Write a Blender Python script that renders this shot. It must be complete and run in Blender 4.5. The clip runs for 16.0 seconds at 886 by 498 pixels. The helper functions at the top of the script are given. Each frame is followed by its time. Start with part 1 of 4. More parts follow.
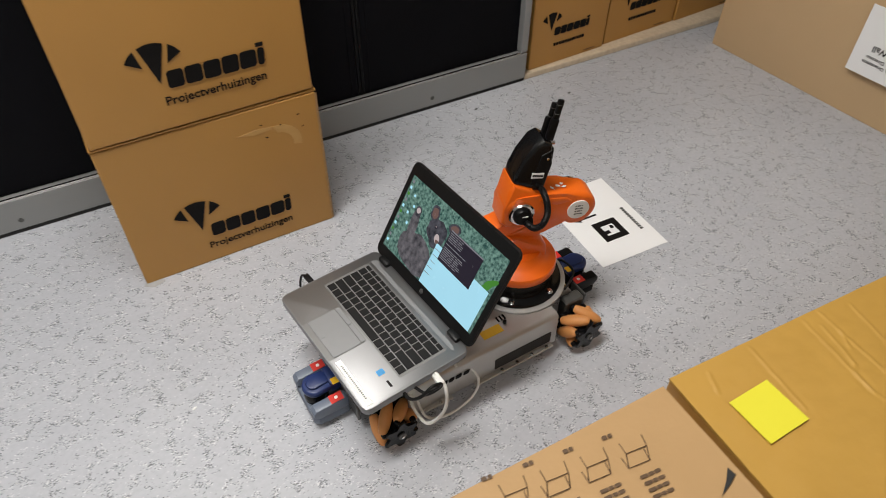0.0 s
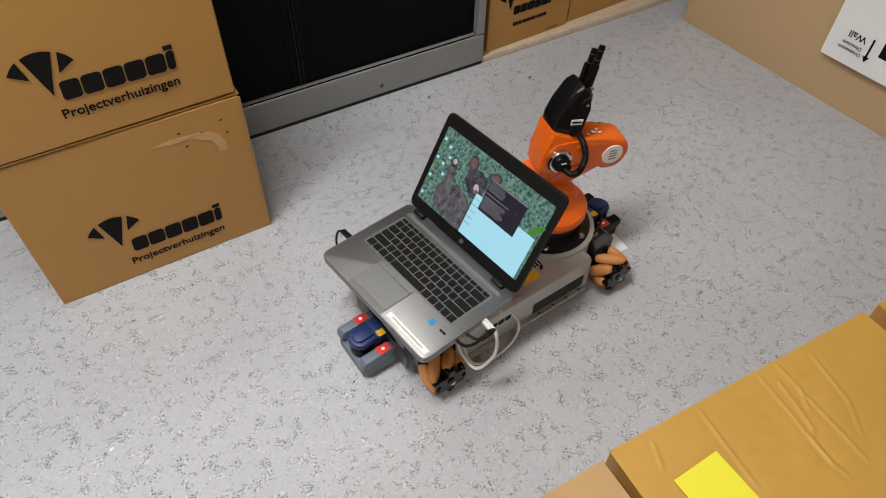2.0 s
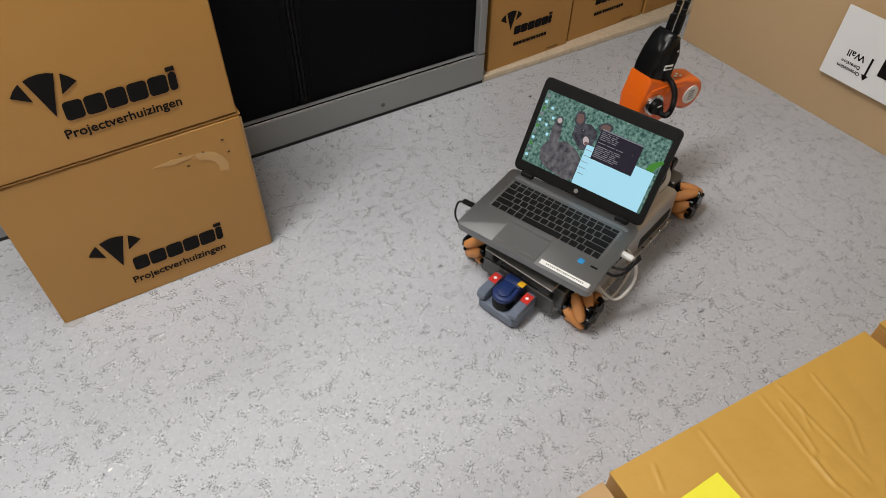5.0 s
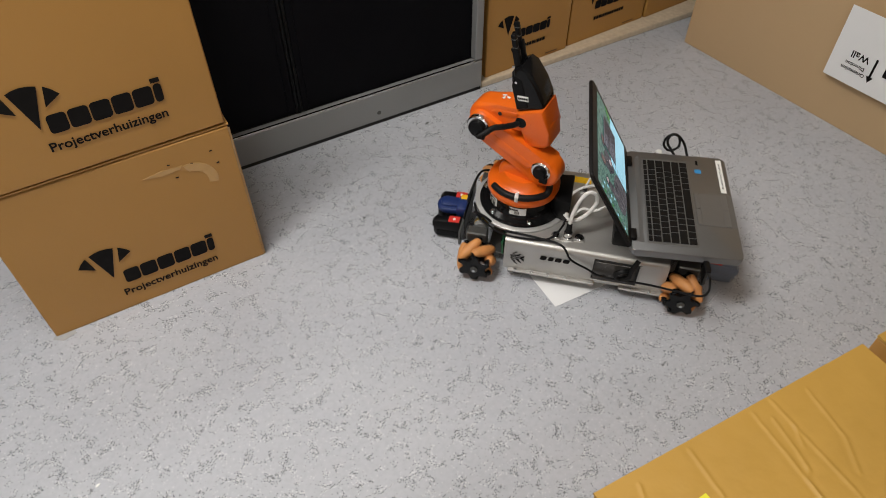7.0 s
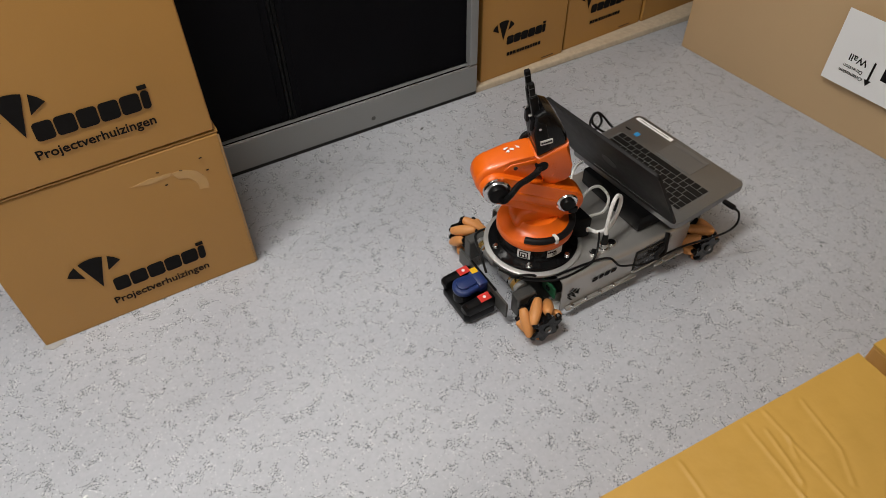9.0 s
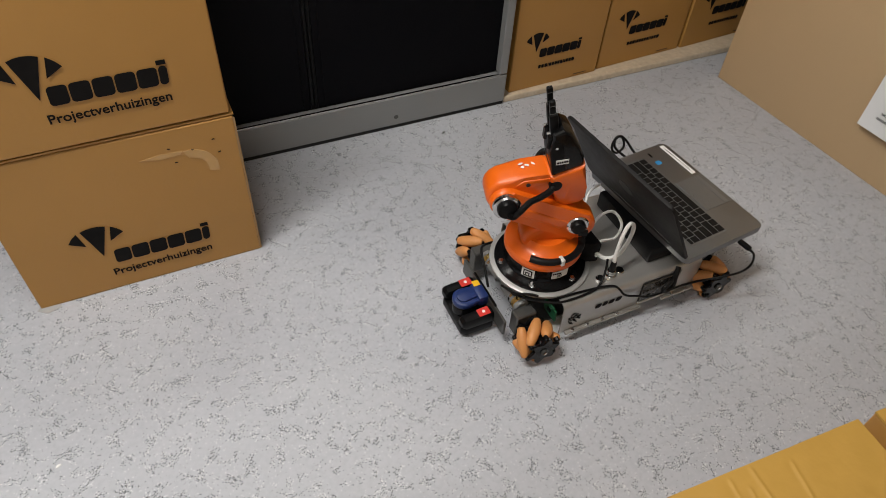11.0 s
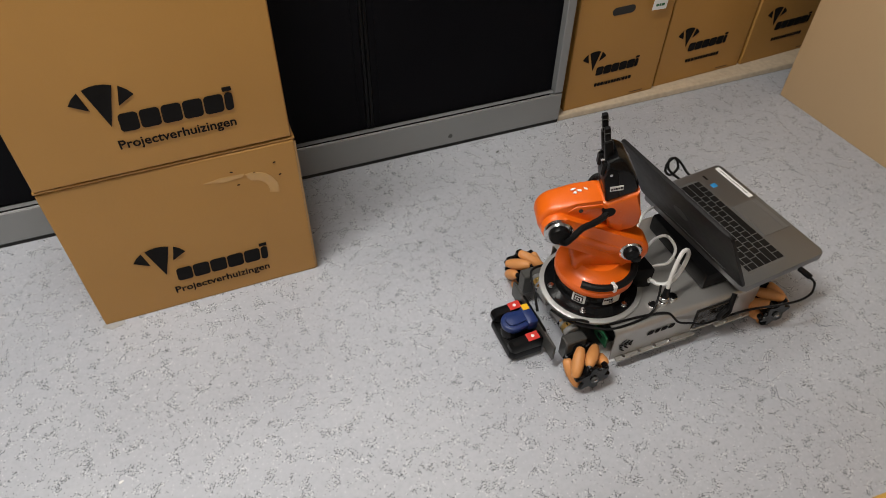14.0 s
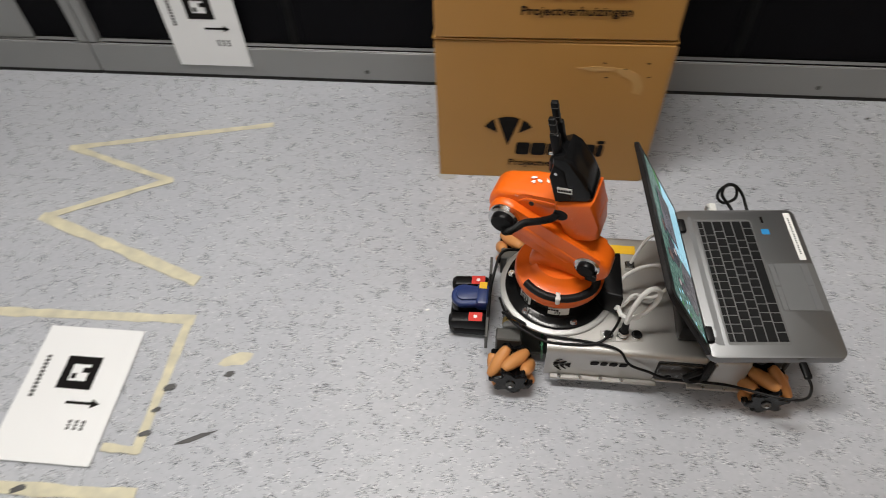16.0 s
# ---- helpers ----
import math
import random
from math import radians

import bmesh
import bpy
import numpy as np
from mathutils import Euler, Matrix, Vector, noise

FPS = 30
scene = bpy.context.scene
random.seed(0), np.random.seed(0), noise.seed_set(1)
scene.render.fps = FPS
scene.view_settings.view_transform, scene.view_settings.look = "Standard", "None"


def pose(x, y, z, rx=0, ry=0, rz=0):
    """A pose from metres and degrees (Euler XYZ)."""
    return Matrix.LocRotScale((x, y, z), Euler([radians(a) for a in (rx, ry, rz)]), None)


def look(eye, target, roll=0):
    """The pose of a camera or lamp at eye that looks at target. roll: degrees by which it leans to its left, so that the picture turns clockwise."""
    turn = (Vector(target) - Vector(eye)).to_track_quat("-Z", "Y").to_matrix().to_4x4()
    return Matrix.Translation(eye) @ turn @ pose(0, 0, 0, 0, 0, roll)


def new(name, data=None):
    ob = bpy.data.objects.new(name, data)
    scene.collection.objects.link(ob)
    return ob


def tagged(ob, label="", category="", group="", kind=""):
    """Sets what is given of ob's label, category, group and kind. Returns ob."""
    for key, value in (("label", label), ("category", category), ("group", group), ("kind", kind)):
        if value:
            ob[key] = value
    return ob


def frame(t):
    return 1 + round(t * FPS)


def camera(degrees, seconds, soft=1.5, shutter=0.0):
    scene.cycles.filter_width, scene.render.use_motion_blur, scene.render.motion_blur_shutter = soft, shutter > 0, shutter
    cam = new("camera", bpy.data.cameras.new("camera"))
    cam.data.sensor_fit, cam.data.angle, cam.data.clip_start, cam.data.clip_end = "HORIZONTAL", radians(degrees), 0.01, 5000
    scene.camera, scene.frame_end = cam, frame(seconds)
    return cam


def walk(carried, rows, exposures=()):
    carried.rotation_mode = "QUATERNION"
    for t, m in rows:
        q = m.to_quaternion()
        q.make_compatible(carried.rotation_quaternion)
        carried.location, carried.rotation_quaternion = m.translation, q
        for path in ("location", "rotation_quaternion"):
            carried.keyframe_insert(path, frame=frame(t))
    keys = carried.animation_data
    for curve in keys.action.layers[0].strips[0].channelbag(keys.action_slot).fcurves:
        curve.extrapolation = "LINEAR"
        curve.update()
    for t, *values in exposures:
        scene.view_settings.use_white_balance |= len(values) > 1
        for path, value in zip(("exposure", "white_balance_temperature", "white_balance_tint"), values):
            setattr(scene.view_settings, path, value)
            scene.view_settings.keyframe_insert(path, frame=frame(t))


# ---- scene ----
cam = camera(65.8, 16.0, soft=0.8, shutter=0.4)
PATH = [
    (0, (-0.407, -1.693, 1.27), (0.282, -0.46, -0.146), 0.5),
    (0.5, (-0.308, -1.629, 1.277), (0.405, -0.481, -0.197), 2.5),
    (1, (-0.242, -1.591, 1.272), (0.465, -0.487, -0.238), 2.8),
    (1.5, (-0.235, -1.573, 1.277), (0.465, -0.477, -0.242), 2.1),
    (2, (-0.237, -1.573, 1.28), (0.449, -0.454, -0.229), 1.6),
    (2.5, (-0.244, -1.571, 1.276), (0.433, -0.439, -0.227), 1.3),
    (3, (-0.246, -1.557, 1.272), (0.431, -0.425, -0.232), 1.5),
    (3.5, (-0.242, -1.557, 1.274), (0.443, -0.427, -0.228), 1.5),
    (4, (-0.24, -1.56, 1.279), (0.443, -0.428, -0.221), 1.2),
    (4.5, (-0.236, -1.572, 1.281), (0.451, -0.427, -0.208), 1.0),
    (5, (-0.231, -1.574, 1.283), (0.466, -0.418, -0.193), 1.2),
    (7.5, (-0.167, -1.575, 1.274), (0.495, -0.386, -0.192), -0.8),
    (8, (-0.16, -1.572, 1.276), (0.504, -0.379, -0.185), -1.2),
    (8.5, (-0.157, -1.573, 1.272), (0.512, -0.381, -0.188), -1.4),
    (11, (-0.109, -1.56, 1.259), (0.509, -0.339, -0.199), 4.0),
    (11.5, (-0.102, -1.549, 1.272), (0.475, -0.301, -0.18), 2.9),
    (12, (-0.097, -1.539, 1.271), (0.418, -0.268, -0.185), 2.2),
    (12.5, (-0.099, -1.52, 1.27), (0.389, -0.246, -0.193), 1.1),
    (13, (-0.106, -1.522, 1.272), (0.367, -0.249, -0.196), 1.4),
    (13.5, (-0.125, -1.514, 1.275), (0.374, -0.248, -0.191), 1.9),
    (14, (-0.126, -1.518, 1.279), (0.384, -0.237, -0.17), 1.1),
    (14.5, (-0.127, -1.522, 1.28), (0.416, -0.231, -0.148), 1.2),
    (15, (-0.125, -1.533, 1.285), (0.349, -0.27, -0.192), 2.2),
    (15.2, (-0.107, -1.5, 1.277), (0.098, -0.27, -0.287), -2.5),
    (15.5, (-0.21, -1.517, 1.254), (-0.165, -0.29, -0.324), -2.0),
    (15.8, (-0.291, -1.546, 1.252), (-0.362, -0.315, -0.324), -1.3),
    (16, (-0.335, -1.555, 1.256), (-0.497, -0.336, -0.322), -2.8),
]
walk(cam, [(t, look(eye, target, roll)) for t, eye, target, roll in PATH],
     exposures=((0, 0.05), (5, 0.05), (7.5, -0.08), (14.5, -0.05), (15.1, 0.08), (15.5, 0.08), (16, -0.12)))

# ---- world, lights ----
world = bpy.data.worlds.new("world")
scene.world = world
world.use_nodes = True
world.node_tree.nodes["Background"].inputs[0].default_value = (0.9, 0.95, 1.0, 1)
world.node_tree.nodes["Background"].inputs[1].default_value = 0.05


def ceiling_lamp(x, y, sx, sy, watts):
    data = bpy.data.lights.new("tube_light", "AREA")
    data.shape, data.size, data.size_y = "RECTANGLE", sx, sy
    data.energy, data.color = watts, (1.0, 0.957, 0.898)
    ob = new("tube_light", data)
    ob.location = (x, y, 2.66)
    return ob


LAMPS = ((0.1, 0.5, 11), (-1.7, 1.15, 7), (-0.65, -0.8, 61), (-0.8, -2.9, 12))
for lx, ly, lw in LAMPS:
    ceiling_lamp(lx, ly, 1.2, 0.28, lw)


# ---- materials ----
def material(name, color, rough=0.5, metal=0.0, vary=0.12, scale=8.0, bump=0.0, bscale=60.0, color2=None, spec=0.5, coat=0.0, emit=0.0, ramp=0.0):
    m = bpy.data.materials.new(name)
    m.use_nodes = True
    n, l = m.node_tree.nodes, m.node_tree.links
    b = n["Principled BSDF"]
    b.inputs["Roughness"].default_value = rough
    b.inputs["Metallic"].default_value = metal
    b.inputs["Specular IOR Level"].default_value = spec
    b.inputs["Coat Weight"].default_value = coat
    co = n.new("ShaderNodeTexCoord")
    ns = n.new("ShaderNodeTexNoise")
    ns.inputs["Scale"].default_value, ns.inputs["Detail"].default_value = scale, 6
    l.new(co.outputs["Object"], ns.inputs["Vector"])
    mix = n.new("ShaderNodeMix")
    mix.data_type = "RGBA"
    c2 = color2 or tuple(c * (1 - vary) for c in color)
    mix.inputs["A"].default_value = (*[min(1, c * (1 + vary * 0.5)) for c in color], 1)
    mix.inputs["B"].default_value = (*c2, 1)
    factor = ns.outputs["Fac"]
    if ramp:
        rm = n.new("ShaderNodeMapRange")
        rm.inputs["From Min"].default_value, rm.inputs["From Max"].default_value = 0.5 - ramp, 0.5 + ramp
        l.new(factor, rm.inputs["Value"])
        factor = rm.outputs["Result"]
    l.new(factor, mix.inputs["Factor"])
    l.new(mix.outputs["Result"], b.inputs["Base Color"])
    if emit:
        l.new(mix.outputs["Result"], b.inputs["Emission Color"])
        l.remove(b.inputs["Base Color"].links[0])
        b.inputs["Base Color"].default_value = (0.01, 0.01, 0.01, 1)
        b.inputs["Emission Strength"].default_value = emit
    n2 = n.new("ShaderNodeTexNoise")
    n2.inputs["Scale"].default_value, n2.inputs["Detail"].default_value = bscale, 4
    l.new(co.outputs["Object"], n2.inputs["Vector"])
    mr = n.new("ShaderNodeMapRange")
    mr.inputs["To Min"].default_value, mr.inputs["To Max"].default_value = max(0.02, rough - 0.07), min(1, rough + 0.07)
    l.new(n2.outputs["Fac"], mr.inputs["Value"])
    l.new(mr.outputs["Result"], b.inputs["Roughness"])
    if bump:
        bp = n.new("ShaderNodeBump")
        bp.inputs["Strength"].default_value, bp.inputs["Distance"].default_value = bump, 0.002
        l.new(n2.outputs["Fac"], bp.inputs["Height"])
        l.new(bp.outputs["Normal"], b.inputs["Normal"])
    return m


def floor_material():
    """Pale blue-grey vinyl with clustered dark and white flecks and faint scuffs."""
    m = bpy.data.materials.new("flecked_vinyl")
    m.use_nodes = True
    n, l = m.node_tree.nodes, m.node_tree.links
    b = n["Principled BSDF"]
    co = n.new("ShaderNodeTexCoord")

    def noise_node(scale, detail=3):
        k = n.new("ShaderNodeTexNoise")
        k.inputs["Scale"].default_value, k.inputs["Detail"].default_value = scale, detail
        l.new(co.outputs["Object"], k.inputs["Vector"])
        return k.outputs["Fac"]

    def band(value, lo, hi):
        k = n.new("ShaderNodeMapRange")
        k.inputs["From Min"].default_value, k.inputs["From Max"].default_value = lo, hi
        l.new(value, k.inputs["Value"])
        return k.outputs["Result"]

    def mul(a, c):
        k = n.new("ShaderNodeMath")
        k.operation = "MULTIPLY"
        for i, v in enumerate((a, c)):
            if isinstance(v, float):
                k.inputs[i].default_value = v
            else:
                l.new(v, k.inputs[i])
        return k.outputs[0]

    def mixed(fac, a, c):
        k = n.new("ShaderNodeMix")
        k.data_type = "RGBA"
        l.new(fac, k.inputs["Factor"])
        for key, v in (("A", a), ("B", c)):
            if isinstance(v, tuple):
                k.inputs[key].default_value = (*v, 1)
            else:
                l.new(v, k.inputs[key])
        return k.outputs["Result"]

    base = mixed(band(noise_node(2.2, 5), 0.3, 0.7), (0.43, 0.445, 0.487), (0.48, 0.495, 0.533))
    base = mixed(mul(band(noise_node(90, 3), 0.4, 0.75), 0.35), base, (0.34, 0.365, 0.395))
    patches = noise_node(36, 2)
    cells = n.new("ShaderNodeTexVoronoi")
    cells.inputs["Scale"].default_value = 400
    l.new(co.outputs["Object"], cells.inputs["Vector"])
    split = n.new("ShaderNodeSeparateColor")
    l.new(cells.outputs["Color"], split.inputs["Color"])
    dot = band(cells.outputs["Distance"], 0.60, 0.42)
    def summed(a, c, k):
        q = n.new("ShaderNodeMath")
        q.operation = "MULTIPLY_ADD"
        l.new(a, q.inputs[0])
        q.inputs[1].default_value = k
        l.new(c, q.inputs[2])
        return q.outputs[0]

    # the flecks grow denser towards the middle of each cluster
    density = band(patches, 0.49, 0.63)
    dark = band(summed(density, split.outputs["Red"], 0.50), 0.97, 1.0)
    light = band(summed(density, split.outputs["Green"], 0.42), 0.97, 1.0)
    base = mixed(mul(dot, light), base, (0.70, 0.71, 0.72))
    base = mixed(mul(dot, dark), base, (0.075, 0.08, 0.09))
    l.new(base, b.inputs["Base Color"])
    l.new(band(noise_node(5, 5), -1.2, 2.2), b.inputs["Roughness"])
    b.inputs["Specular IOR Level"].default_value = 0.42
    bp = n.new("ShaderNodeBump")
    bp.inputs["Strength"].default_value, bp.inputs["Distance"].default_value = 0.12, 0.001
    l.new(noise_node(140, 2), bp.inputs["Height"])
    l.new(bp.outputs["Normal"], b.inputs["Normal"])
    return m


M = {
    "floor": floor_material(),
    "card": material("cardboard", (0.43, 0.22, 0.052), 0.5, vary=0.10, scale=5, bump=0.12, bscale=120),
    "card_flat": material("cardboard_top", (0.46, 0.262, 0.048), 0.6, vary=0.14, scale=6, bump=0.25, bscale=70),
    "card_edge": material("cardboard_edge", (0.36, 0.22, 0.10), 0.8, vary=0.3, scale=90),
    "card_plain": material("brown_cardboard", (0.42, 0.26, 0.115), 0.7, vary=0.12, scale=7, bump=0.2, bscale=80),
    "ink": material("black_ink", (0.010, 0.009, 0.009), 0.6, vary=0.3, scale=60, spec=0.08),
    "ink_brown": material("worn_ink", (0.10, 0.055, 0.025), 0.6, vary=0.4, scale=90),
    "scrap": material("clear_scrap", (0.42, 0.42, 0.41), 0.15, vary=0.2, scale=60, bump=0.3, bscale=50),
    "clear_tape": material("packing_tape", (0.55, 0.33, 0.125), 0.12, vary=0.15, scale=40, bump=0.3, bscale=40),
    "steel_grey": material("grey_painted_steel", (0.27, 0.275, 0.275), 0.38, vary=0.08, scale=5, bump=0.05, bscale=300, metal=0.25),
    "shutter": material("black_shutter", (0.0045, 0.0045, 0.006), 0.5, vary=0.3, scale=4, spec=0.06),
    "dark_gap": material("dark_base", (0.02, 0.02, 0.02), 0.8),
    "board": material("beige_board", (0.58, 0.405, 0.225), 0.5, vary=0.06, scale=3, bump=0.05, bscale=200),
    "terrazzo": material("beige_sill", (0.62, 0.53, 0.40), 0.5, vary=0.35, scale=70, color2=(0.45, 0.36, 0.25)),
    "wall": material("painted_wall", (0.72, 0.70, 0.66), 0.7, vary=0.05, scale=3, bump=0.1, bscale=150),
    # dark tone of an unseen wall, chosen to dim the laptop deck's reflection
    "darkened_wall": material("wall_darkened_for_reflection", (0.10, 0.085, 0.07), 0.6, vary=0.2, scale=5),
    "ceiling": material("ceiling_tile", (0.78, 0.78, 0.76), 0.8, vary=0.06, scale=40, bump=0.2, bscale=120),
    "paper": material("white_paper", (0.83, 0.84, 0.85), 0.6, vary=0.03, scale=6),
    "note": material("yellow_note", (0.72, 0.66, 0.035), 0.6, vary=0.05, scale=10),
    "masking": material("masking_tape", (0.68, 0.63, 0.45), 0.6, color2=(0.50, 0.475, 0.37), scale=28, ramp=0.25, bump=0.3, bscale=90),
    "scuff": material("dark_scuff", (0.10, 0.10, 0.10), 0.7, vary=0.5, scale=60),
    "lamp": material("lamp_diffuser", (0.95, 0.95, 0.93), 0.6, emit=3.0, vary=0.01),
    "orange": material("orange_paint", (0.80, 0.135, 0.006), 0.36, vary=0.08, scale=14, bump=0.05, bscale=200, coat=0.2),
    "black": material("black_plastic", (0.005, 0.005, 0.0055), 0.36, spec=0.14, vary=0.25, scale=30, bump=0.05, bscale=200),
    "gloss_black": material("gloss_black", (0.006, 0.006, 0.0065), 0.16, spec=0.22, vary=0.2, scale=20),
    "smoke": material("smoked_plastic", (0.05, 0.045, 0.04), 0.25, vary=0.3, scale=30),
    "rubber": material("rubber_cable", (0.006, 0.006, 0.0065), 0.5, spec=0.22, vary=0.3, scale=60),
    "alu": material("sand_blasted_aluminium", (0.52, 0.51, 0.49), 0.42, vary=0.12, scale=12, metal=0.75, bump=0.1, bscale=400),
    "ring": material("dull_ring", (0.46, 0.46, 0.45), 0.45, vary=0.1, scale=20, metal=0.5),
    "chrome": material("bright_steel", (0.72, 0.72, 0.72), 0.18, vary=0.15, scale=30, metal=1.0),
    "dark_metal": material("dark_metal", (0.12, 0.12, 0.115), 0.4, vary=0.3, scale=25, metal=0.6),
    "roller": material("orange_roller", (0.62, 0.27, 0.085), 0.5, vary=0.15, scale=40, bump=0.08, bscale=200),
    "brass": material("brass_gear", (0.62, 0.45, 0.16), 0.28, vary=0.2, scale=40, metal=0.9),
    "blue": material("blue_plastic", (0.012, 0.030, 0.13), 0.4, vary=0.15, scale=30, bump=0.08, bscale=300),
    "grey_blue": material("grey_housing", (0.14, 0.17, 0.23), 0.4, vary=0.15, scale=25),
    "red": material("red_label", (0.62, 0.03, 0.02), 0.45, vary=0.1, scale=30),
    "yellow": material("yellow_label", (0.86, 0.50, 0.01), 0.45, vary=0.1, scale=30),
    "white_cable": material("white_cable", (0.74, 0.74, 0.72), 0.4, vary=0.1, scale=60),
    "white": material("white_print", (0.82, 0.82, 0.8), 0.5, vary=0.05, scale=40),
    "green": material("circuit_board", (0.02, 0.14, 0.06), 0.4, vary=0.5, scale=200),
    "silver": material("laptop_silver", (0.25, 0.252, 0.258), 0.45, vary=0.05, scale=10, metal=0.88, bump=0.04, bscale=900),
    "pad": material("touchpad", (0.25, 0.254, 0.262), 0.44, vary=0.05, scale=10, metal=0.8),
    "lid_grey": material("lid_shell", (0.012, 0.011, 0.011), 0.5, vary=0.1, scale=12, metal=0.0, spec=0.15),
    "key": material("key_cap", (0.006, 0.006, 0.0065), 0.45, spec=0.22, vary=0.2, scale=60),
    "key_bed": material("key_bed", (0.20, 0.20, 0.20), 0.4, vary=0.05, scale=30, metal=0.6),
    "bezel": material("screen_bezel", (0.006, 0.006, 0.0065), 0.4, spec=0.22, vary=0.2, scale=40),
    "sticker_blue": material("blue_sticker", (0.03, 0.28, 0.62), 0.35, vary=0.4, scale=120),
    "s_green": material("lit_foliage", (0.010, 0.050, 0.045), 0.25, emit=0.95, scale=150, color2=(0.16, 0.29, 0.24), spec=0.25, ramp=0.17),
    "s_fur": material("lit_fur", (0.018, 0.018, 0.024), 0.25, emit=0.95, scale=75, color2=(0.15, 0.14, 0.155), spec=0.25, ramp=0.22),
    "s_dark_fur": material("lit_dark_fur", (0.012, 0.012, 0.018), 0.25, emit=0.95, scale=90, color2=(0.075, 0.075, 0.095), spec=0.25, ramp=0.2),
    "s_ear": material("lit_ear", (0.15, 0.085, 0.075), 0.25, emit=0.9, scale=60, spec=0.25),
    "s_muzzle": material("lit_muzzle", (0.50, 0.42, 0.42), 0.25, emit=0.9, scale=60, spec=0.25),
    "s_term": material("lit_terminal", (0.012, 0.008, 0.020), 0.25, emit=0.9, spec=0.25),
    "s_text": material("lit_text", (0.20, 0.20, 0.23), 0.25, emit=0.9, spec=0.25),
    "s_window": material("lit_window", (0.38, 0.71, 0.86), 0.25, emit=0.95, vary=0.05, scale=15, spec=0.25),
    "s_leaf": material("lit_leaf", (0.06, 0.26, 0.03), 0.25, emit=0.8, spec=0.25),
}


# ---- mesh helpers ----
def part(name, bm, mat, parent=None, label="", smooth=True):
    me = bpy.data.meshes.new(name)
    bmesh.ops.recalc_face_normals(bm, faces=bm.faces)
    bm.to_mesh(me)
    bm.free()
    me.materials.append(M[mat])
    if smooth:
        me.shade_smooth()
        me.set_sharp_from_angle(angle=0.6)
    ob = new(name, me)
    if parent:
        ob.parent = parent
    if label:
        tagged(ob, label)
    return ob


def box(bm, sx, sy, sz, m=None, bevel=0.0, seg=1):
    r = bmesh.ops.create_cube(bm, size=1.0, matrix=(m or Matrix()) @ Matrix.Diagonal((sx, sy, sz, 1)))
    if bevel:
        edges = list({e for v in r["verts"] for e in v.link_edges})
        bmesh.ops.bevel(bm, geom=edges, offset=bevel, segments=seg, affect="EDGES", profile=0.5)
    return bm


def at(x, y, z, rx=0, ry=0, rz=0):
    return pose(x, y, z, rx, ry, rz)


def boxed(sx, sy, sz, m=None, bevel=0.0, seg=1):
    return box(bmesh.new(), sx, sy, sz, m, bevel, seg)


def lathe(bm, profile, m=None, seg=32):
    """Turn (radius, height) pairs round the local z axis."""
    m = m or Matrix()
    rings = []
    for r, h in profile:
        rings.append([bm.verts.new(m @ Vector((r * math.cos(2 * math.pi * i / seg), r * math.sin(2 * math.pi * i / seg), h))) for i in range(seg)])
    for a, b in zip(rings, rings[1:]):
        for i in range(seg):
            bm.faces.new((a[i], a[(i + 1) % seg], b[(i + 1) % seg], b[i]))
    bm.faces.new(list(reversed(rings[0])))
    bm.faces.new(rings[-1])
    return bm


def disc(bm, r, h, m=None, seg=24, bevel=0.0):
    b = bevel or min(r, h) * 0.12
    return lathe(bm, [(r - b, 0), (r, b), (r, h - b), (r - b, h)], m, seg)


def prism(bm, outline, depth, m=None, bevel=0.0, seg=2):
    """An outline in local x and y, drawn out by depth along local z."""
    m = m or Matrix()
    low = [bm.verts.new(m @ Vector((x, y, 0))) for x, y in outline]
    top = [bm.verts.new(m @ Vector((x, y, depth))) for x, y in outline]
    n = len(outline)
    fs = [bm.faces.new(list(reversed(low))), bm.faces.new(top)]
    rim = [e for f in fs for e in f.edges]
    for i in range(n):
        bm.faces.new((low[i], low[(i + 1) % n], top[(i + 1) % n], top[i]))
    if bevel:
        bmesh.ops.bevel(bm, geom=rim, offset=bevel, segments=seg, affect="EDGES", profile=0.5)
    return bm


def arc(cx, cy, r, a0, a1, n=10):
    return [(cx + r * math.cos(radians(a0 + (a1 - a0) * i / n)), cy + r * math.sin(radians(a0 + (a1 - a0) * i / n))) for i in range(n + 1)]


def stadium(p, q, rp, rq, n=14):
    """The outline round two circles and the tangents between them."""
    (px, py), (qx, qy) = p, q
    a = math.degrees(math.atan2(qy - py, qx - px))
    return arc(px, py, rp, a + 90, a + 270, n) + arc(qx, qy, rq, a - 90, a + 90, n)


def rounded(w, h, r, n=4):
    return (arc(w / 2 - r, h / 2 - r, r, 0, 90, n) + arc(-w / 2 + r, h / 2 - r, r, 90, 180, n)
            + arc(-w / 2 + r, -h / 2 + r, r, 180, 270, n) + arc(w / 2 - r, -h / 2 + r, r, 270, 360, n))


def spline(points, steps=8):
    """A smooth line through the points."""
    p = [Vector(points[0])] + [Vector(q) for q in points] + [Vector(points[-1])]
    out = []
    for i in range(1, len(p) - 2):
        for k in range(steps):
            u = k / steps
            out.append(0.5 * (2 * p[i] + (p[i + 1] - p[i - 1]) * u + (2 * p[i - 1] - 5 * p[i] + 4 * p[i + 1] - p[i + 2]) * u * u
                              + (3 * p[i] - p[i - 1] - 3 * p[i + 1] + p[i + 2]) * u ** 3))
    out.append(p[-2])
    return out


